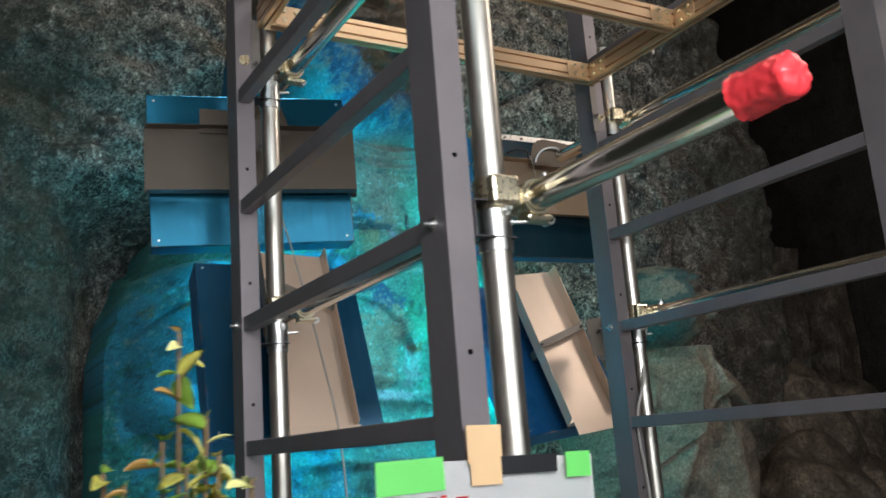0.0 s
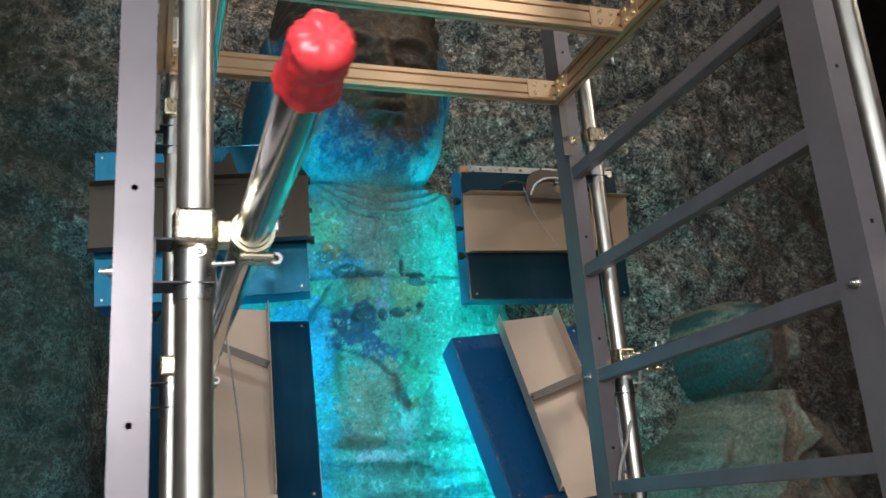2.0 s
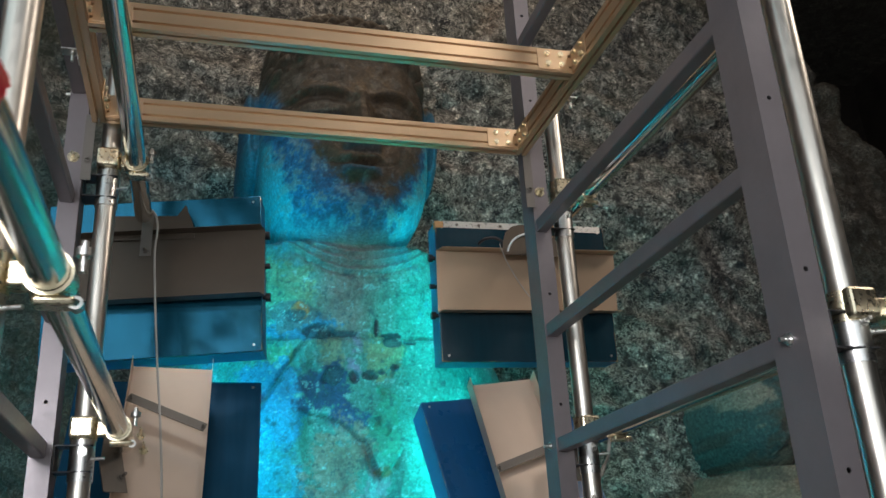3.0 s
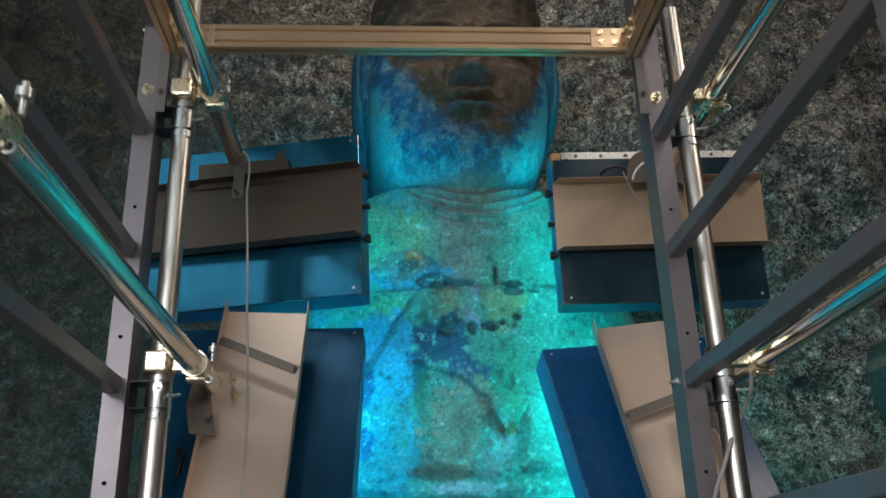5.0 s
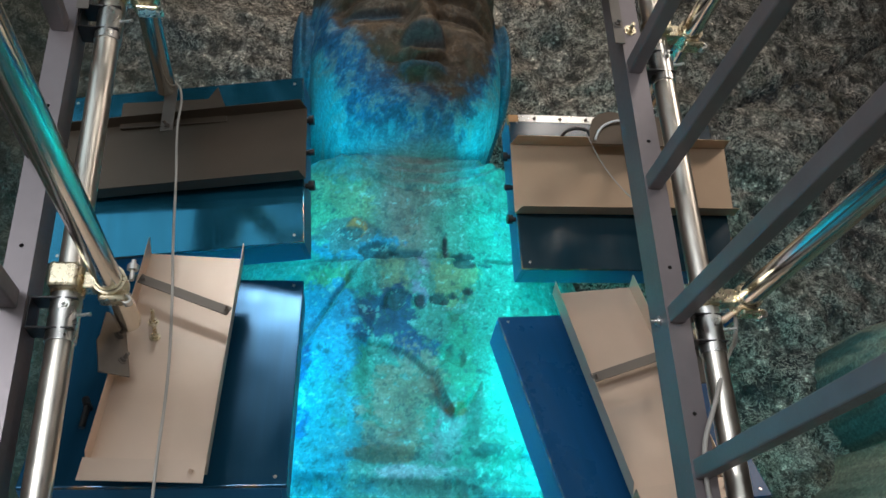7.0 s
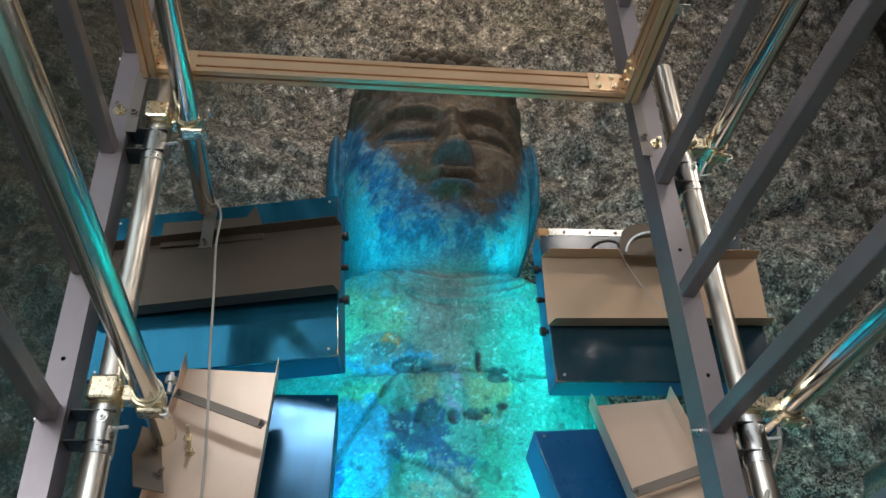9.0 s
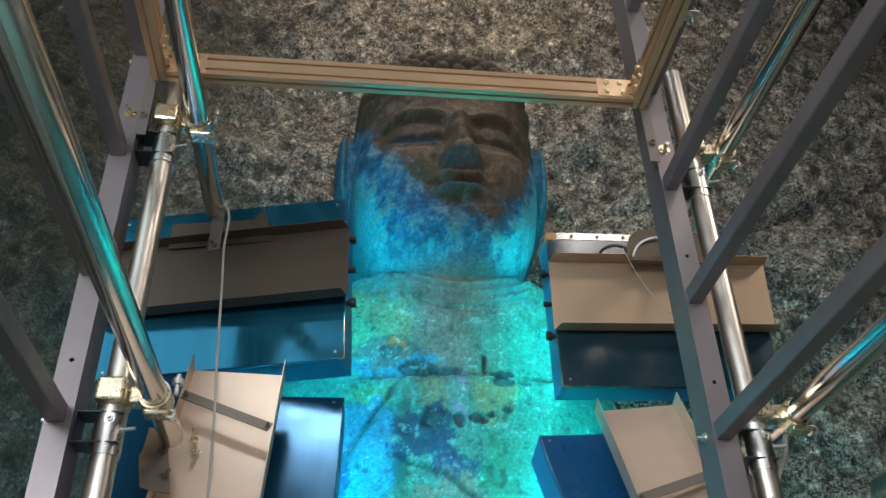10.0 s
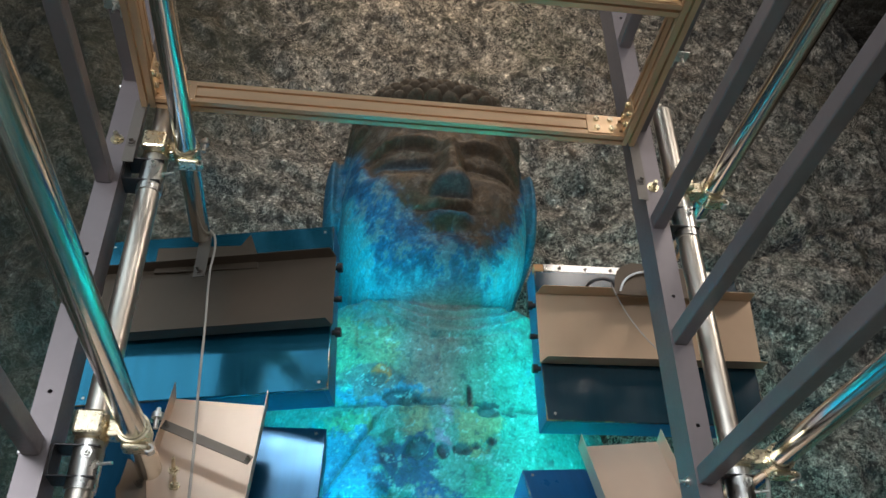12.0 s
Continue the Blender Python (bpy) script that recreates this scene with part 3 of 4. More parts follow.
    tone(hd * blue_glow * smooth(0.12, 0.2, -grit) * 0.65, (0.012, 0.07, 0.15))
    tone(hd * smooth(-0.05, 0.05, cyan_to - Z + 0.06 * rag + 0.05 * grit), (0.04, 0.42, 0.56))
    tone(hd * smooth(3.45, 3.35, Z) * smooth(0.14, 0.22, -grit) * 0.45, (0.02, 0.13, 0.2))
    tone(hd * smooth(0.2, 0.3, grit) * 0.3, (0.24, 0.21, 0.17))
    # more of that lamp light painted under nose, lip and lid, and on ears
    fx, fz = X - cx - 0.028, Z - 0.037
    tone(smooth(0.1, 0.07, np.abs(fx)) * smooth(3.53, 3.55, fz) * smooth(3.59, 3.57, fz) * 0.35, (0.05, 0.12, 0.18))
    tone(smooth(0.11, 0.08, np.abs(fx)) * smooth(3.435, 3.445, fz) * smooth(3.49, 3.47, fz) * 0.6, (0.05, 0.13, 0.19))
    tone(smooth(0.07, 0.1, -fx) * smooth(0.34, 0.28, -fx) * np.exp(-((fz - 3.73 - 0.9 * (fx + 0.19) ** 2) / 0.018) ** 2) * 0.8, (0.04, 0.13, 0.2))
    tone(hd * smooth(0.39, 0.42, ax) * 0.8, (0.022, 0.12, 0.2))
    tone(smooth(4.0, 4.1, Z) * smooth(3.98, 4.08, Z + 0.9 * np.clip(ax - 0.12, 0, 1) ** 1.4 - 0.05), (0.10, 0.075, 0.05))
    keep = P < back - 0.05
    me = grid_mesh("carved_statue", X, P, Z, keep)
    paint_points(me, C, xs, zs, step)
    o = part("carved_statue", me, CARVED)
    return tagged(o, "large weathered stone statue carved from the rock, lit turquoise", "statue")


great_statue()


def side_statue():
    step = 0.016
    xs, zs = np.arange(3.5, 5.4, step), np.arange(0.4, 3.3, step)
    X, Z = np.meshgrid(xs, zs)
    back = WALL + 0.3
    P = np.full_like(X, back)
    cx = 4.5
    e = np.abs((X - cx) / 0.285) ** 2.3 + np.abs((Z - 2.54) / 0.33) ** 2.4
    head = 4.45 + 0.6 * (1 - bulge(e, 2.2))
    # the face is turned to one side: nose, lips, brow and chin far off the middle
    fx = X - (cx + 0.16)
    head = head - 0.12 * np.exp(-((fx - 0.03) / 0.035) ** 2) * smooth(2.4, 2.44, Z) * smooth(2.7, 2.56, Z)
    for zl, d in ((2.375, 0.05), (2.335, 0.055), (2.27, 0.05)):
        head = head - d * np.exp(-((fx / 0.085) ** 2 + ((Z - zl) / 0.016) ** 2))
    eyes = np.exp(-((np.abs(fx) - 0.1) / 0.06) ** 2)
    head = head - 0.035 * eyes * np.exp(-((Z - 2.66) / 0.02) ** 2) + 0.04 * eyes * np.exp(-((Z - 2.61) / 0.02) ** 2) - 0.025 * eyes * np.exp(-((Z - 2.585) / 0.015) ** 2)
    head = head - 0.05 * smooth(2.70, 2.73, Z + 0.12 * (X - cx))
    ear = ((X - (cx - 0.06)) / 0.055) ** 2 + ((Z - 2.46) / 0.13) ** 2
    head = head - 0.06 * np.clip(1 - ear, 0, 1) ** 0.5 + 0.035 * np.exp(-ear * 4)
    P = np.minimum(P, np.where(e < 1, head, back))
    half = 0.74 - 0.46 * smooth(1.8, 2.25, Z)
    body = 4.45 + 0.6 * np.clip(np.abs(X - cx - 0.02) / half, 0, 1) ** 2.6
    # robe: long folds that fan out from the neck, and a hem across the breast
    fan = np.arctan2(X - cx - 0.05, 2.5 - Z)
    body = body - 0.09 * (0.5 + 0.5 * np.sin(fan * 17 + 2.5 * fbm(X, Z, 2, 2, 83))) ** 2 * smooth(2.18, 2.05, Z)
    hem = Z - 1.98 + 0.9 * np.abs(X - cx - 0.12)
    body = body - 0.07 * np.exp(-(hem / 0.03) ** 2) + 0.05 * np.exp(-((hem + 0.06) / 0.025) ** 2)
    P = np.minimum(P, np.where((np.abs(X - cx - 0.02) < half) & (Z < 2.25), body, back))
    P = P + 0.03 * fbm(X, Z, 5, 4, 81, 0.6)
    keep = P < back - 0.06
    me = grid_mesh("attendant_statue", X, P, Z, keep)
    # blue-green on head and shoulder, brown stone elsewhere
    C = np.empty(X.shape + (3,))
    C[:] = (0.21, 0.17, 0.13)
    rag = fbm(X, Z, 5, 5, 85, 0.7)
    painted = smooth(-0.1, 0.15, np.maximum(4.6 - X + 0.4 * (Z - 2.4), 0) * smooth(2.2, 2.28, Z) + 0.3 * rag - 0.05) * smooth(2.18, 2.28, Z)
    shoulder = smooth(4.35, 3.8, X + 0.3 * rag) * 0.6
    for m, colour in ((painted, (0.045, 0.095, 0.1)), (shoulder, (0.14, 0.2, 0.18)), (smooth(0.15, 0.3, rag) * 0.6, (0.32, 0.28, 0.22)), (smooth(0.2, 0.32, -rag) * 0.6, (0.06, 0.05, 0.04))):
        C = C * (1 - m[..., None]) + np.array(colour) * m[..., None]
    paint_points(me, C, xs, zs, step)
    return tagged(part("attendant_statue", me, WORN), "worn stone attendant statue in the rock, dimly lit", "statue")


side_statue()

# ---- scaffold: two ladder frames of square tube ----
DEPTH, POST, PITCH, HOLE0, RUNG0 = 0.105, 0.06, 0.3833, 1.876, 2.128


def post_mesh(z0, z1):
    """A hollow square tube with a row of drilled holes in its front."""
    bm = BM()
    h, w = POST / 2, 0.004
    box(bm, -h, -h + w, -h, DEPTH - h, z0, z1)
    box(bm, h - w, h, -h, DEPTH - h, z0, z1)
    box(bm, -h + w, h - w, DEPTH - h - w, DEPTH - h, z0, z1)
    holes = [HOLE0 + PITCH * k for k in range(-5, 12) if z0 + 0.1 < HOLE0 + PITCH * k < z1 - 0.1]
    lo, n, r = z0, 12, 0.0055
    cuts = [(a + b) / 2 for a, b in zip(holes, holes[1:])] + [z1]
    for c, hi in zip(holes, cuts):
        corner = [(-h + w, lo), (h - w, lo), (h - w, hi), (-h + w, hi)]
        out = [bm.verts.new((x, -h, z)) for x, z in corner]
        ring = [bm.verts.new((r * math.cos(math.tau * (k + 0.5) / n - 2.356 - math.pi / n), -h, c + r * math.sin(math.tau * (k + 0.5) / n - 2.356 - math.pi / n))) for k in range(n)]
        inner = [bm.verts.new((v.co.x, -h + w, v.co.z)) for v in ring]
        for s in range(4):
            seg = [ring[(3 * s + k) % n] for k in range(4)]
            bm.faces.new([out[s], out[(s + 1) % 4]] + seg[::-1])
        for k in range(n):
            bm.faces.new((ring[k], ring[(k + 1) % n], inner[(k + 1) % n], inner[k]))
        lo = hi
    bmesh.ops.remove_doubles(bm, verts=bm.verts[:], dist=1e-5)
    return bm


def ladder_frame(x, y0, y1, x1, label):
    """Posts at (x, y0) and (x1, y1), front faces; rungs between them."""
    t = thing("ladder_frame", pose(x, y0 + POST / 2, 0), label, "steel frame", "frames of the scaffold")
    dx, dy = x1 - x, y1 - y0
    part("post", post_mesh(0.0, 6.2), STEEL, t)
    part("post", post_mesh(0.0, 6.2), STEEL, t, m=pose(dx, dy, 0))
    turn = math.degrees(math.atan2(-dx, dy))
    for k in range(-4, 9):
        bm = BM(); box(bm, -0.026, 0.014, DEPTH - POST / 2, math.hypot(dx, dy) - POST / 2, -0.0225, 0.0225, 0.004)
        part("rung", bm, STEEL, t, m=pose(0, 0, RUNG0 + PITCH * k, 0, 0, turn))
    bm = BM(); hexbolt(bm, (dx, dy - POST / 2, HOLE0 + 3 * PITCH + 0.003), (0, -1, 0), 0.03, 0.011)
    part("bolt", bm, BRASS, t, "brassy bolt in the front of the post")
    for px, py in ((0, 0), (dx, dy)):
        for k in (-2, 0, 3):
            bm = BM(); hexbolt(bm, (px - POST / 2, py + 0.022, RUNG0 + PITCH * k + 0.003), (-1, 0, 0), 0.022)
            part("bolt", bm, ZINC, t, "shiny zinc bolt through the post")
    return t


ladder_frame(0.897, 1.583, 2.88, 0.891, "grey painted steel ladder frame with drilled posts")
ladder_frame(2.438, 1.603, 2.912, 2.456, "grey painted steel ladder frame with drilled posts")

# ---- upright tubes beside the posts ----
R = 0.0305
UPRIGHTS = [(0.993, 1.61), (0.993, 2.93), (2.538, 1.636), (2.552, 2.95)]
for k, (x, y) in enumerate(UPRIGHTS):
    bm = BM(); tube(bm, (0, 0, 0), (0, 0, 3.383 if k % 2 else 6.0), R, 28, 0.0025)
    o = tagged(part("scaffold_tube", bm, GALV), "upright bright steel scaffold tube clamped beside a post", "pipe", "upright tubes")
    o.location = (x, y, 0)


def post_bracket(x0, x1, y, z, label="dark steel channel bracket holding the tube to the post"):
    """A channel between post and tube with two flat wings and a bolt round the tube."""
    t = thing("tube_bracket", pose(x0, y, z), label, "bracket", "tube brackets")
    w = x1 - x0
    for s in (0.036, -0.036):
        bm = BM(); box(bm, 0, w + 0.03, -0.034, 0.034, s - 0.002, s + 0.002, 0.001)
        part("wing", bm, DARK_BRACKET, t)
    bm = BM(); box(bm, 0, 0.004, -0.034, 0.034, -0.034, 0.034)
    part("web", bm, DARK_BRACKET, t)
    bm = BM(); tube(bm, (w, 0, -0.062), (w, 0, 0.062), R + 0.004, 24, 0.004)
    part("collar", bm, ZINC, t, "zinc collar round the tube")
    bm = BM(); hexbolt(bm, (w + 0.024, -0.012, 0), (1, -0.3, 0), 0.04, 0.007); hexbolt(bm, (w + 0.005, -R - 0.004, 0.018), (0, -1, 0), 0.02, 0.007)
    part("bolt", bm, ZINC, t)
    return t


for x0, (x, y), z in ((0.927, UPRIGHTS[0], 2.135), (0.921, UPRIGHTS[1], 2.105), (0.921, UPRIGHTS[1], 2.945), (2.468, UPRIGHTS[2], 2.14), (2.486, UPRIGHTS[3], 2.10), (2.486, UPRIGHTS[3], 2.93)):
    post_bracket(x0, x, y, z)


# ---- level tubes that carry the light boxes ----
def level_tube(x, z, y0, y1, label, cap=False):
    t = thing("level_tube", pose(x, y0, z), label, "pipe", "level tubes")
    bm = BM(); tube(bm, (0, 0, 0), (0, y1 - y0, 0), R, 28, 0.0025)
    part("tube", bm, CHROME, t)
    if cap:
        bm = BM()
        n, rows = 40, 26
        prof = [(-0.052, 0.0), (-0.056, 0.35), (-0.053, 0.75), (-0.045, 1.0)] + [(-0.04 + 0.088 * k / (rows - 5), 1.0 + 0.12 * (k / (rows - 5)) ** 6) for k in range(rows - 4)]
        rings = []
        for i, (yy, k) in enumerate(prof):
            ring = []
            for j in range(n):
                a = math.tau * j / n
                r = (R + 0.0045) * k
                fold = noise.noise(Vector((math.cos(a) * 3.2, yy * 38, math.sin(a) * 3.2)))
                crease = 0.0045 * (0.3 - abs(fold) * 1.3) + 0.0025 * noise.noise(Vector((math.cos(a) * 8, yy * 90, math.sin(a) * 8)))
                ring.append(bm.verts.new(((r + crease * k) * math.cos(a), yy + 0.008 * noise.noise(Vector((math.cos(a) * 2, 7 + k, math.sin(a) * 2))) * k, (r + crease * k) * math.sin(a))))
            rings.append(ring)
        for p, q in zip(rings, rings[1:]):
            for j in range(n):
                bm.faces.new((p[j], p[(j + 1) % n], q[(j + 1) % n], q[j])).smooth = True
        bmesh.ops.remove_doubles(bm, verts=bm.verts[:], dist=1e-5)
        part("red_wrap", bm, RED, t, "glossy crumpled red plastic wrap on the tube end")
    return t


LEVEL = [(1.085, 2.19, 1.0, 3.17), (1.075, 3.04, 1.25, 3.34), (2.665, 2.19, 1.3, 3.30), (2.655, 3.055, 1.3, 3.45)]
level_tube(*LEVEL[0], "chromed level tube with a red wrapped end", True)
for a in LEVEL[1:]:
    level_tube(*a, "chromed level tube clamped to the uprights")


def swivel_clamp(ux, lx, y, z, lz):
    """Two half shells, one round the upright and one round the level tube, with their eye bolts."""
    t = thing("swivel_clamp", pose(ux, y, z), "brassy zinc swivel clamp joining two tubes", "clamp", "swivel clamps")
    d = 1 if lx > ux else -1
    gap = lx - ux
    bm = BM(); tube(bm, (0, 0, -0.032), (0, 0, 0.032), R + 0.007, 24, 0.006)
    box(bm, -0.034, 0.03, -0.058, -R - 0.002, -0.03, 0.03, 0.007)
    part("upright_shell", bm, BRASS, t)
    bm = BM(); box(bm, min(0.034 * d, gap - 0.034 * d), max(0.034 * d, gap - 0.034 * d), -0.022, 0.022, -0.02, 0.02, 0.003)
    part("pivot", bm, BRASS, t)
    c = (gap, 0, lz - z)
    bm = BM(); tube(bm, (c[0], -0.029, c[2]), (c[0], 0.029, c[2]), R + 0.007, 24, 0.006)
    box(bm, c[0] - 0.022, c[0] + 0.04, -0.022, 0.022, c[2] - 0.048, c[2] - R - 0.002, 0.006)
    part("level_shell", bm, BRASS, t)
    bm = BM(); tube(bm, (c[0] + 0.04, -0.012, c[2] - 0.042), (c[0] + 0.04, 0.012, c[2] - 0.042), 0.011, 12, 0.005)
    part("eye", bm, ZINC, t)
    bm = BM(); tube(bm, (c[0] + 0.044 * d, 0, c[2] + 0.01), (c[0] + 0.044 * d, 0, c[2] + 0.062), 0.006, 8)
    tube(bm, (c[0] + 0.044 * d, 0, c[2] + 0.036), (c[0] + 0.044 * d, 0, c[2] + 0.05), 0.014, 6)
    part("eye_bolt", bm, ZINC, t)
    return t


for (ux, uy), (lx, lz, a, b) in ((UPRIGHTS[0], LEVEL[0]), (UPRIGHTS[1], LEVEL[0]), (UPRIGHTS[0], LEVEL[1]), (UPRIGHTS[1], LEVEL[1]), (UPRIGHTS[2], LEVEL[2]), (UPRIGHTS[3], LEVEL[2]), (UPRIGHTS[2], LEVEL[3]), (UPRIGHTS[3], LEVEL[3])):
    swivel_clamp(ux, lx, uy, lz, lz)


# ---- aluminium profile frame across the scaffold ----
def profile_bar(length):
    """A slotted aluminium profile, 40 by 80, along x, with its slots cut in front and below."""
    ys, zs = 0.04, 0.08
    slot, deep = 0.008, 0.014
    pts = []

    def run(a, b, centres, inward):
        pts.append(a)
        ax = (Vector(b) - Vector(a)).normalized()
        for c in centres:
            for s in (-1, 1):
                p = Vector(a) + ax * (c + s * slot / 2)
                q = p + Vector(inward) * deep
                pts.extend([tuple(p), tuple(q)] if s < 0 else [tuple(q), tuple(p)])
    run((0, 0), (0, zs), (0.02, 0.06), (1, 0))
    run((0, zs), (ys, zs), (0.02,), (0, -1))
    run((ys, zs), (ys, 0), (0.02, 0.06), (-1, 0))
    run((ys, 0), (0, 0), (0.02,), (0, 1))
    bm = BM()
    a = [bm.verts.new((0, y, z)) for y, z in pts]
    b = [bm.verts.new((length, y, z)) for y, z in pts]
    for k in range(len(pts)):
        bm.faces.new((a[k], a[(k + 1) % len(pts)], b[(k + 1) % len(pts)], b[k]))
    bm.faces.new(a[::-1]); bm.faces.new(b)
    return bm


def corner_plate(m, parent):
    bm = BM(); box(bm, 0, 0.1, -0.004, 0, 0.004, 0.076, 0.001)
    p = part("corner_plate", bm, ALU, parent, m=m)
    for u in (0.03, 0.074):
        for v in (0.022, 0.058):
            bm = BM(); tube(bm, (u, -0.004, v), (u, -0.012, v), 0.0085, 14); tube(bm, (u, -0.0121, v), (u, -0.0135, v), 0.0045, 6)
            part("screw", bm, BRASS, p)


ax0, ax1, az, af, an = 0.936, 2.4, 3.152, 2.832, 2.332
alu = thing("aluminium_frame", pose(ax0, 1.66, az), "slotted aluminium profile frame with screwed corner plates", "metal frame")
L = ax1 - ax0
part("cross_bar", profile_bar(L - 0.084), ALU, alu, m=pose(0.042, af - 1.66, 0))
part("cross_bar", profile_bar(L - 0.084), ALU, alu, m=pose(0.042, an - 1.66, 0))
for x in (0.04, L):
    part("side_bar", profile_bar(af + 0.04 - 1.66), ALU, alu, m=pose(x, 0, 0, 0, 0, 90))
for y in (af - 1.66, an - 1.66):
    corner_plate(pose(L - 0.156, y - 0.001, 0), alu)
    corner_plate(pose(0.052, y - 0.001, 0), alu)
    corner_plate(pose(L - 0.041, y - 0.002, 0, 0, 0, -90), alu)
    corner_plate(pose(0.041, y - 0.105, 0, 0, 0, 90), alu)
for x, y in ((L, 0.85), (-0.05, 0.85)):
    bm = BM(); box(bm, x, x + 0.05, y, y + 0.035, 0.03, 0.034); box(bm, x + (0 if x > 0 else 0.046), x + (0.004 if x > 0 else 0.05), y, y + 0.035, 0.0, 0.03); hexbolt(bm, (x + 0.03, y + 0.017, 0.03), (0, 0, -1), 0.03)
    part("angle_bracket", bm, ZINC, alu)
for x in (L - 0.01, -0.02):
    bm = BM(); box(bm, x, x + 0.03, af - 1.66 + 0.046, af - 1.66 + 0.05, -0.2, 0.03); hexbolt(bm, (x + 0.015, af - 1.66 + 0.046, -0.13), (0, -1, 0), 0.02, 0.009)
    part("hanger_plate", bm, STRAP, alu)


# ---- light boxes ----
def light_box(m, w, h, led, label, knobs=0, knob_side=0, depth=0.13, paint=None, slant=0.0, inner=None):
    t = thing("light_box", m, label, "light box", "light boxes round the statue")
    bm = BM(); box(bm, -w / 2, w / 2, 0, 0.012, -h / 2, h / 2, 0.003)
    part("front_board", bm, paint or BLUE, t)
    for s in (-1, 1):
        bm = BM(); box(bm, min(s * w / 2, s * (w / 2 - 0.014)), max(s * w / 2, s * (w / 2 - 0.014)), 0.0125, depth, -h / 2, h / 2, 0.002)
        part("side_board", bm, BLUE_SIDE, t)
        bm = BM(); box(bm, -w / 2 + 0.0145, w / 2 - 0.0145, 0.0125, depth, min(s * h / 2, s * (h / 2 - 0.014)), max(s * h / 2, s * (h / 2 - 0.014)), 0.002)
        part("end_board", bm, BLUE_SIDE, t)
    bars = 5
    for k in range(bars):
        bm = BM(); box(bm, -w / 2 + 0.03, w / 2 - 0.03, -0.004, 0.004, -0.04, 0.04)
        part("led_bar", bm, led, t, "glowing coloured lamp bar inside the open back", m=pose(0, depth - 0.015, (k - (bars - 1) / 2) * (h - 0.1) / bars, slant if k % 2 == 0 else 0, 0, 0))
    if inner:
        x = knob_side * (w / 2 - 0.05)
        bm = BM(); box(bm, -0.03, 0.03, -0.004, 0.004, -h / 2 + 0.04, h / 2 - 0.04)
        part("led_strip", bm, inner, t, "bright lamp strip along the inner side", m=pose(x, depth - 0.022, 0, 0, 0, -35 * knob_side))
    for k in range(knobs):
        z = h / 2 - 0.16 - k * 0.128
        bm = BM()
        x = knob_side * w / 2
        tube(bm, (x, 0.03, z), (x + knob_side * 0.012, 0.03, z), 0.009, 12)
        tube(bm, (x + knob_side * 0.012, 0.03, z), (x + knob_side * 0.03, 0.03, z), 0.017 if k % 2 == 0 else 0.011, 14)
        part("knob", bm, BLACK, t, "black screw knob")
    for sx in (-1, 1):
        for sz in (-1, 1):
            bm = BM(); tube(bm, (sx * (w / 2 - 0.03), -0.002, sz * (h / 2 - 0.025)), (sx * (w / 2 - 0.03), 0.004, sz * (h / 2 - 0.025)), 0.005, 10)
            part("screw", bm, ZINC, t)
    return t


UR = pose(2.659, 3.639, 2.901, 2.1, -0.68, -0.48)
UL = pose(1.114, 3.528, 2.869, -0.73, -1.9, -11.1)
LL = pose(1.188, 3.375, 2.124, -23.9, 0.77, -3.0)
LR = pose(2.558, 3.601, 2.105, -22.92, -5.46, 6.53)
upper_box = light_box(UR, 0.795, 0.62, LED_GREEN, "dark blue painted plywood light box with worn edges", 3, -1, paint=DARK_BLUE, inner=LED_INNER)
bm = BM(); box(bm, -0.36, 0.38, -0.003, -0.0005, 0.285, 0.312); box(bm, -0.36, 0.38, -0.003, 0.04, 0.3125, 0.3145)
angle = part("top_angle", bm, ZINC, upper_box, "zinc angle along the top edge")
for x in (-0.3, -0.2, -0.1, 0.1, 0.25):
    bm = BM(); hexbolt(bm, (x, -0.003, 0.298), (0, -1, 0), 0.011, 0.004)
    part("screw", bm, STRAP, angle)
bm = BM(); box(bm, -0.3995, -0.361, -0.0035, 0.03, 0.282, 0.3135, 0.003)
part("bare_corner", bm, WOOD, upper_box, "bare chipped plywood corner")
light_box(UL, 0.806, 0.633, LED_GREEN, "blue painted plywood light box with worn edges", 3, 1, paint=TEAL_BLUE, inner=LED_INNER_BLUE)
lower_box = light_box(LL, 0.645, 0.75, LED_BLUE, "blue painted plywood light box leaning forward", 0, 0, slant=50)
light_box(LR, 0.662, 0.774, LED_TEAL, "deep blue painted light box leaning and tilted", 0, 0, slant=50, paint=BLUE_SATIN)


bm = BM(); tube(bm, (-0.205, -0.001, -0.135), (-0.205, -0.045, -0.14), 0.009, 12); tube(bm, (-0.205, -0.045, -0.14), (-0.19, -0.06, -0.175), 0.01, 12); tube(bm, (-0.19, -0.06, -0.175), (-0.192, -0.05, -0.235), 0.008, 12)
part("handle", bm, BLACK, lower_box, "black bent handle on the board")


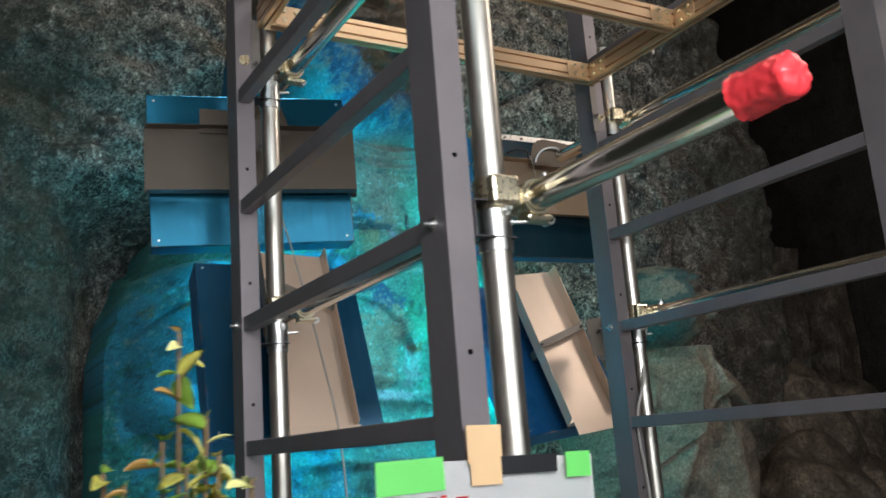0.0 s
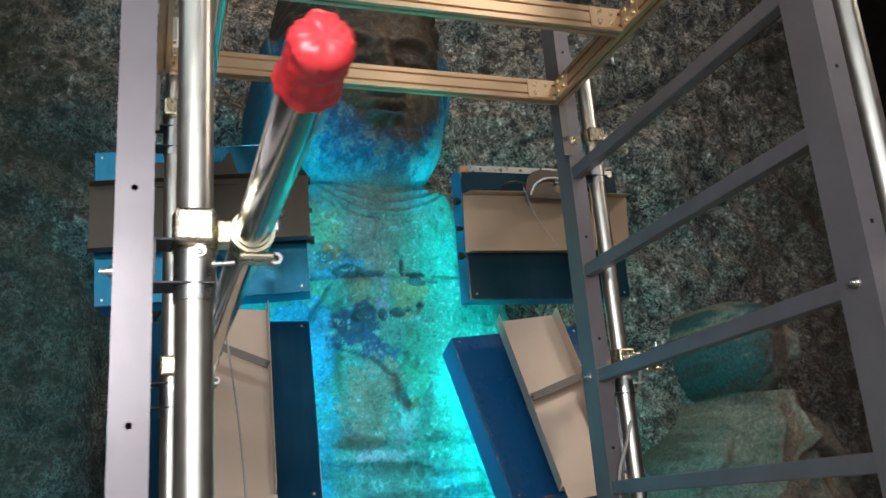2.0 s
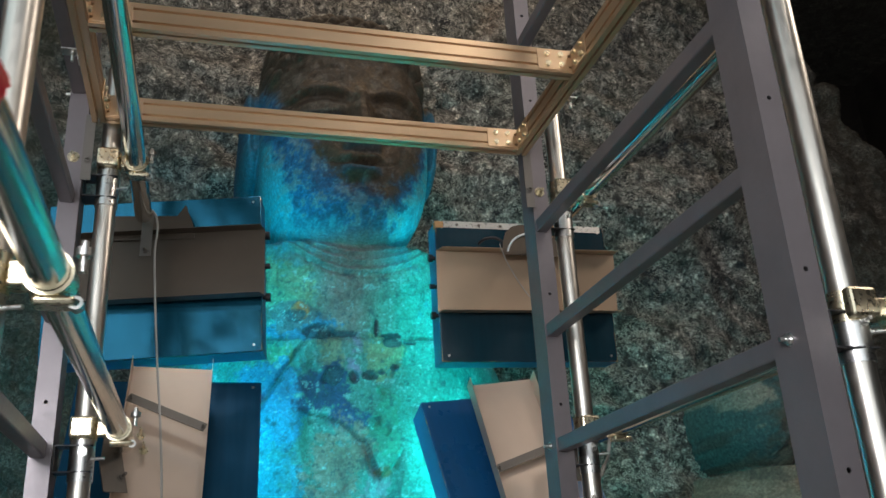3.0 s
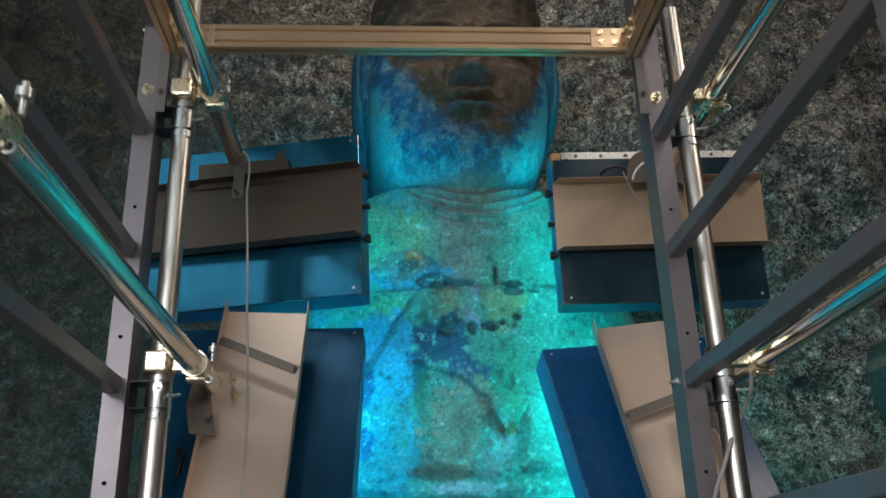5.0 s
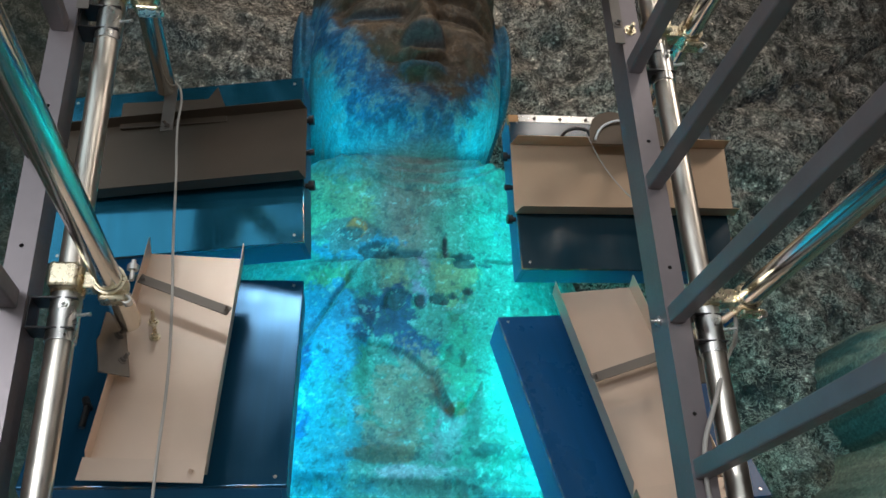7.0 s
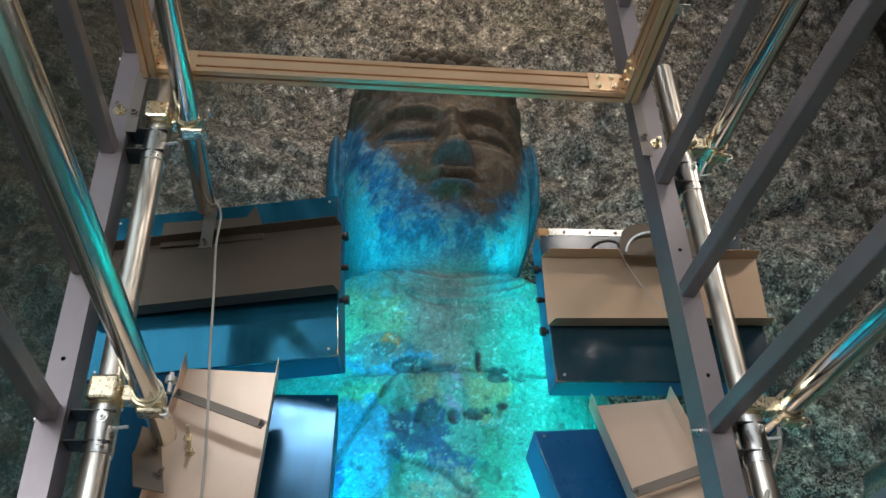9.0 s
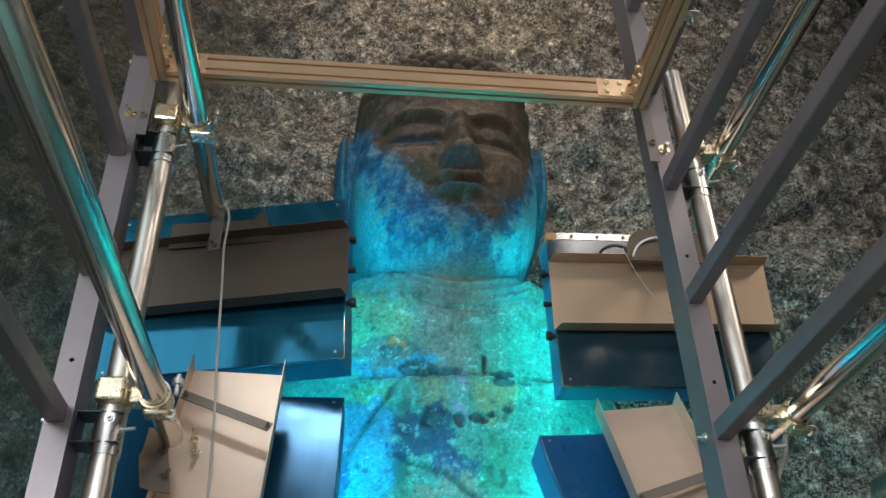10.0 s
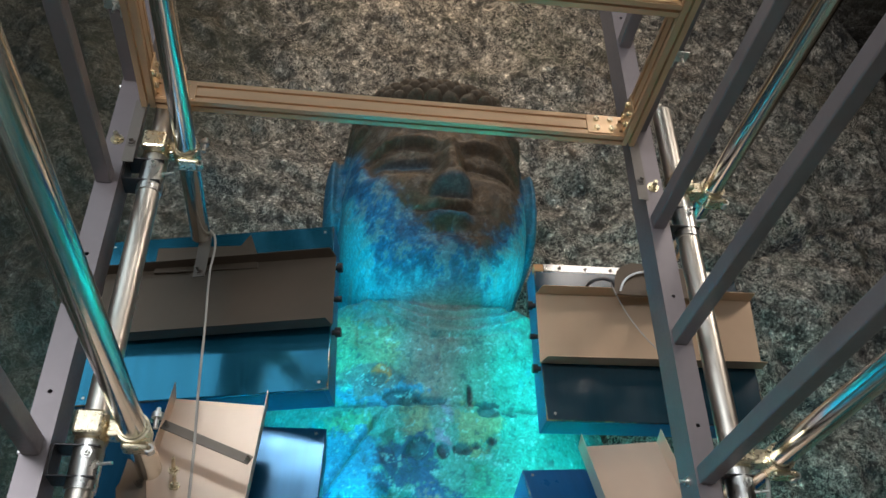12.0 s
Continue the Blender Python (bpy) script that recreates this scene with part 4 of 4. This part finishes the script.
# ---- sheet metal trays fixed on the boxes ----
def tray(m, w, h, along, deep, label, strap=None, flap=0.0, back=0.05, sheet=None, bolts=()):
    """A folded channel. along: 'x' has its lips above and below, 'z' at its sides. m: the middle of the lips."""
    sheet = sheet or SHEET
    t = thing("metal_tray", m, label, "metal tray", "trays on the light boxes")
    bm = BM(); box(bm, -w / 2, w / 2, deep, deep + 0.002, -h / 2, h / 2)
    part("plate", bm, sheet, t)
    for s in (-1, 1):
        bm = BM()
        if along == "x":
            pts = [(-w / 2 + 0.012, 0), (w / 2 - 0.012, 0), (w / 2, deep), (-w / 2, deep)]
            vs = [[bm.verts.new((x, y, s * h / 2 + o)) for x, y in pts] for o in (0, -s * 0.002)]
        else:
            pts = [(-h / 2 + 0.02, 0), (h / 2 - 0.001, -0.012), (h / 2, deep), (-h / 2, deep)]
            vs = [[bm.verts.new((s * w / 2 + o, y, z)) for z, y in pts] for o in (0, -s * 0.002)]
        bm.faces.new(vs[0]); bm.faces.new(vs[1][::-1])
        for k in range(4):
            bm.faces.new((vs[0][k], vs[0][(k + 1) % 4], vs[1][(k + 1) % 4], vs[1][k]))
        part("lip", bm, sheet, t)
    if flap:
        bm = BM(); box(bm, -w / 2, w / 2, 0.0, 0.002, -h / 2 - flap, -h / 2); box(bm, -w / 2, w / 2, 0.002, deep, -h / 2 - 0.0, -h / 2 + 0.002)
        hexbolt(bm, (w / 2 - 0.03, 0, -h / 2 - 0.03), (0, -1, 0), 0.012, 0.005)
        part("end_flap", bm, sheet, t)
        for x, z in bolts:
            bm = BM(); hexbolt(bm, (x, deep, z), (0, -1, 0), 0.045, 0.009)
            part("bolt", bm, BRASS, t, "brassy bolt through the tray")
    if strap is not None:
        z, tilt = strap
        ln = w / 2 if along == "z" else h / 2
        bm = BM(); box(bm, -ln - 0.004, ln + 0.004, -0.004, -0.001, -0.016, 0.016); hexbolt(bm, (ln - 0.004, -0.004, 0), (0, -1, 0), 0.016, 0.006); hexbolt(bm, (-ln + 0.004, -0.004, 0), (0, -1, 0), 0.016, 0.006)
        part("strap", bm, STRAP, t, "dull steel strap across the tray", m=pose(0, 0, z, 0, tilt, 0))
    for s in (-1, 1):
        bm = BM(); box(bm, s * w * 0.3 - 0.012, s * w * 0.3 + 0.012, deep + 0.002, deep + back, -0.02, 0.02)
        part("spacer", bm, STRAP, t)
    return t


tray(pose(2.659, 3.534, 2.922, 8.3, -1.0, -0.97), 0.822, 0.268, "x", 0.075, "beige-grey folded sheet metal tray on a dark blue box", back=0.03)
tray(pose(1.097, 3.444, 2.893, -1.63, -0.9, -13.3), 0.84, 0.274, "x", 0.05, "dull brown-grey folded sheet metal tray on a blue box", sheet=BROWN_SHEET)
tray(pose(1.197, 3.195, 2.157, -25.0, 2.13, 0.13), 0.27, 0.775, "z", 0.05, "pale folded sheet metal tray with a steel strap", (0.16, 24), 0.06, 0.12, PALE_SHEET, bolts=((-0.075, 0.1), (-0.06, 0.045)))
tray(pose(2.522, 3.411, 2.144, -21.83, -6.11, -0.41), 0.276, 0.786, "z", 0.05, "pale folded sheet metal tray with a steel strap", (0.02, -14), 0.06, 0.1, PALE_SHEET)


# ---- brackets between tubes and trays ----
def bracket_plate(name, m, pts, thick, mat, label, bolts=()):
    bm = BM()
    a = [bm.verts.new((x, 0, z)) for x, z in pts]
    b = [bm.verts.new((x, thick, z)) for x, z in pts]
    bm.faces.new(a); bm.faces.new(b[::-1])
    for k in range(len(pts)):
        bm.faces.new((a[k], a[(k + 1) % len(pts)], b[(k + 1) % len(pts)], b[k]))
    for x, z in bolts:
        hexbolt(bm, (x, 0, z), (0, -1, 0), 0.028, 0.008)
    o = part(name, bm, mat)
    o.matrix_world = m
    return tagged(o, label, "bracket")


bracket_plate("hanging_strap", pose(1.09, 3.335, 2.86, -2, 0, -14), [(-0.02, 0.02), (0.02, 0.02), (0.02, 0.2), (-0.02, 0.2)], 0.004, STRAP, "flat steel strap from the tube end to the tray", ((0, 0.04),))
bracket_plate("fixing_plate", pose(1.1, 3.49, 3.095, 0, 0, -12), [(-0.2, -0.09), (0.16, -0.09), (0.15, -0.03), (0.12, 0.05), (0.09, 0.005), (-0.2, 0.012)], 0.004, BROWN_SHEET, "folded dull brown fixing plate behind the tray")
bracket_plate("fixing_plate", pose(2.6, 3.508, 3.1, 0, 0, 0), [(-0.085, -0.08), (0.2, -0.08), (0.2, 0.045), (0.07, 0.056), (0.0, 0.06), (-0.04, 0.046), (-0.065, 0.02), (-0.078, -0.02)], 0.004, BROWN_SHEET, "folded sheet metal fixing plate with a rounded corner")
bracket_plate("fixing_plate", pose(1.06, 3.17, 2.13, -22, 0, 35), [(-0.05, -0.1), (0.03, -0.1), (0.03, 0.09), (-0.02, 0.1), (-0.04, 0.02), (-0.05, 0.0)], 0.004, STRAP, "folded dull steel fixing plate at the tube end", ((0.01, 0.03), (0.015, -0.05)))
bracket_plate("fixing_plate", pose(2.62, 3.27, 2.16, -20, 0, -20), [(-0.05, -0.12), (0.06, -0.12), (0.06, 0.08), (-0.05, 0.06)], 0.004, STRAP, "folded dull steel fixing plate at the tube end", ((0.0, 0.0),))


# ---- cables ----
def cable(name, pts, r, mat, label):
    c = bpy.data.curves.new(name, "CURVE")
    c.dimensions, c.bevel_depth, c.bevel_resolution = "3D", r, 3
    s = c.splines.new("BEZIER")
    s.bezier_points.add(len(pts) - 1)
    for p, q in zip(s.bezier_points, pts):
        p.co, p.handle_left_type, p.handle_right_type = q, "AUTO", "AUTO"
    o = new(name, c)
    me = bpy.data.meshes.new_from_object(o.evaluated_get(bpy.context.evaluated_depsgraph_get()))
    bpy.data.objects.remove(o)
    me.materials.clear()
    me.materials.append(mat)
    o = new(name, me)
    return tagged(o, label, "cable", "cables")


cable("cable", [(1.10, 3.34, 3.065), (1.121, 3.33, 3.03), (1.124, 3.33, 2.884), (1.137, 3.32, 2.712), (1.165, 3.22, 2.445), (1.19, 3.15, 2.23), (1.21, 3.07, 2.0), (1.218, 2.98, 1.76), (1.22, 2.95, 1.2), (1.22, 2.95, 0.01)], 0.0038, CABLE, "thin grey cable hanging past the trays")
cable("cable", [(2.66, 3.0, 2.165), (2.645, 3.0, 2.1), (2.604, 2.975, 2.046), (2.5, 2.893, 1.89), (2.455, 2.893, 1.777), (2.47, 2.9, 1.5), (2.5, 2.9, 0.9), (2.5, 2.9, 0.01)], 0.006, CABLE, "pale cable hanging along the upright tube")
cable("cable", [(2.535, 3.5, 3.03), (2.542, 3.498, 3.05), (2.56, 3.497, 3.078), (2.585, 3.496, 3.098), (2.626, 3.496, 3.113), (2.68, 3.497, 3.112), (2.7, 3.506, 3.10)], 0.0045, WHITE_PAINT, "white cable looped over the fixing plate")
cable("cable", [(2.44, 3.60, 3.098), (2.455, 3.575, 3.108), (2.48, 3.56, 3.113), (2.51, 3.55, 3.107), (2.53, 3.545, 3.09), (2.531, 3.55, 3.07)], 0.006, BLACK, "short black cable leaving the box")
cable("cable", [(2.50, 3.495, 3.06), (2.505, 3.49, 3.03), (2.56, 3.53, 2.95), (2.61, 3.535, 2.87), (2.66, 3.52, 2.79)], 0.0018, CABLE, "thin wire running across the tray")


# ---- notice taped to the post ----
sign = thing("paper_notice", pose(0.682, 1.572, 1.688, 0, 1.5, 0), "white paper notice taped to the steel post", "notice")
bm = BM()
nx, nz = 16, 14
vs = [[bm.verts.new((0.462 * i / nx, -0.004 - 0.006 * math.sin(3 * i / nx + 2 * k / nz), -0.325 + 0.325 * k / nz)) for i in range(nx + 1)] for k in range(nz + 1)]
for k in range(nz):
    for i in range(nx):
        bm.faces.new((vs[k][i], vs[k][i + 1], vs[k + 1][i + 1], vs[k + 1][i])).smooth = True
bmesh.ops.solidify(bm, geom=bm.faces[:], thickness=0.0006)
part("sheet", bm, PAPER, sign)


def tape(x0, x1, z0, z1, mat, y, parent, label, tilt=0):
    bm = BM(); box(bm, x0, x1, y - 0.0006, y, z0, z1)
    return part("tape", bm, mat, parent, label, m=pose(0, 0, 0, 0, tilt, 0))


tape(-0.002, 0.128, -0.052, 0.004, GREEN_TAPE, -0.0125, sign, "green tape", -2)
tape(0.39, 0.447, -0.04, 0.006, GREEN_TAPE, -0.0125, sign, "green tape")
tape(0.178, 0.25, -0.006, 0.06, BEIGE_TAPE, -0.0115, sign, "beige tape")
tape(0.182, 0.246, -0.044, 0.0, BEIGE_TAPE, -0.0135, sign, "beige tape")
tape(0.247, 0.37, -0.028, 0.004, BLACK, -0.0120, sign, "black tape")
for x, z, w in ((0.065, -0.066, 0.018), (0.09, -0.062, 0.02), (0.062, -0.082, 0.016), (0.09, -0.083, 0.014), (0.12, -0.06, 0.012), (0.118, -0.083, 0.008), (0.15, -0.064, 0.024), (0.165, -0.082, 0.008), (0.06, -0.1, 0.02), (0.1, -0.1, 0.02), (0.14, -0.1, 0.02)):
    bm = BM(); box(bm, x, x + w, -0.0128, -0.012, z, z + 0.004)
    part("ink_bar", bm, INK, sign)


# ---- potted plant beside the path ----
LEAVES = [material("leaf_" + n, (lambda c: lambda nt, b: (nt.links.new(mix(nt, ramp(nt, noise_tex(nt, coords(nt), 40, 4), [(0.35, 0.0), (0.65, 1.0)]), c, tuple(v * 1.5 for v in c)), b.inputs["Base Color"]),
          setattr(b.inputs["Roughness"], "default_value", 0.35)))(c)) for n, c in (("green", (0.24, 0.4, 0.06)), ("yellow", (0.55, 0.52, 0.12)), ("pale", (0.62, 0.62, 0.26)), ("brown", (0.3, 0.18, 0.05)), ("red", (0.55, 0.06, 0.02)))]
STEM = paint_mat("stem", (0.16, 0.1, 0.04), 0.7, grain=0.3, scale=40)
POT = paint_mat("clay_pot", (0.3, 0.14, 0.08), 0.7, grain=0.2)


def leaf_mesh(length, width, curl):
    bm = BM()
    rows = []
    for i in range(7):
        u = i / 6
        w = width * math.sin(math.pi * min(1, u * 0.93 + 0.04)) ** 0.75
        z = -curl * length * u * u
        rows.append([bm.verts.new((s * w / 2, length * u, z + 0.25 * abs(s) * w)) for s in (-1, -0.5, 0, 0.5, 1)])
    for p, q in zip(rows, rows[1:]):
        for k in range(4):
            bm.faces.new((p[k], p[k + 1], q[k + 1], q[k])).smooth = True
    bmesh.ops.solidify(bm, geom=bm.faces[:], thickness=0.0005)
    me = bpy.data.meshes.new("leaf")
    bm.to_mesh(me)
    bm.free()
    return me


def plant(base, tops, seed):
    t = thing("potted_plant", pose(*base), "leafy yellow-green potted shrub with brown and red leaves", "plant")
    rnd = random.Random(seed)
    bm = BM()
    prof = [(0.0, 0.0), (0.1, 0.0), (0.14, 0.26), (0.155, 0.26), (0.155, 0.3), (0.135, 0.3), (0.13, 0.25), (0.0, 0.25)]
    rings = [[bm.verts.new((r * math.cos(math.tau * k / 24), r * math.sin(math.tau * k / 24), z)) for k in range(24)] for r, z in prof]
    for p, q in zip(rings, rings[1:]):
        for k in range(24):
            bm.faces.new((p[k], p[(k + 1) % 24], q[(k + 1) % 24], q[k]))
    bmesh.ops.remove_doubles(bm, verts=bm.verts[:], dist=1e-5)
    part("pot", bm, POT, t)
    meshes = [[leaf_mesh(0.04, 0.021, c) for c in (0.15, 0.6)] for m in LEAVES]
    for ms, mat in zip(meshes, LEAVES):
        for me in ms:
            me.materials.append(mat)
    for top in tops:
        bm = BM()
        pts = [Vector((0.02 * rnd.uniform(-1, 1), 0.02 * rnd.uniform(-1, 1), 0.25)).lerp(Vector(top) - Vector(base), u) + Vector((math.sin(u * 5 + top[0] * 9), math.cos(u * 4), 0)) * 0.012 * (1 - u) for u in np.linspace(0, 1, 9)]
        for k, (p, q) in enumerate(zip(pts, pts[1:])):
            tube(bm, p, q, 0.006 - 0.0005 * k, 7)
        part("stem", bm, STEM, t)
        for k in range(25 if top[2] < 1.8 else 8):
            u = 1 - 0.009 * k * rnd.uniform(0.7, 1.2)
            i = min(7, int(max(0, u) * 8))
            p = pts[i].lerp(pts[i + 1], max(0, u) * 8 - i)
            kind = rnd.choices(range(5), (4, 5, 3, 2, 0.35))[0]
            me = meshes[kind][rnd.randrange(2)]
            a = k * 137.5 + rnd.uniform(-25, 25)
            s = rnd.uniform(0.6, 1.15)
            m = Matrix.Translation(p) @ pose(0, 0, 0, 0, 0, a) @ pose(0, 0, 0, rnd.uniform(-35, 60), rnd.uniform(-40, 40), 0) @ Matrix.Scale(s, 4)
            part("leaf", me, LEAVES[kind], t, m=m)
    return t


plant((0.28, 1.28, 0.0), [(0.30, 1.25, 1.71), (0.275, 1.26, 1.74), (0.335, 1.24, 1.72), (0.37, 1.23, 1.69), (0.295, 1.26, 1.865), (0.235, 1.27, 1.695), (0.325, 1.255, 1.765), (0.21, 1.25, 1.71), (0.305, 1.22, 1.66), (0.345, 1.27, 1.66)], 7)


# ---- lamps of the hall, unseen above and behind the path; one is added fill ----
def unseen_lamp(eye, aim, w, h):
    m = look(eye, aim)
    t = thing("unseen_lamp", m, "white flat lamp hung in the cave, out of view", "lamp", "lamps of the hall")
    bm = BM(); box(bm, -w / 2 - 0.03, w / 2 + 0.03, -h / 2 - 0.03, h / 2 + 0.03, 0.012, 0.09, 0.006)
    part("housing", bm, WHITE_PAINT, t)
    inv = m.inverted()
    bm = BM(); tube(bm, inv @ (m @ Vector((0, 0, 0.09))), inv @ Vector((eye[0], eye[1], 7.52)), 0.012, 10)
    part("rod", bm, STRAP, t)
    return t


for eye, aim, w, h, watts, colour in LAMPS:
    unseen_lamp(eye, aim, w, h)
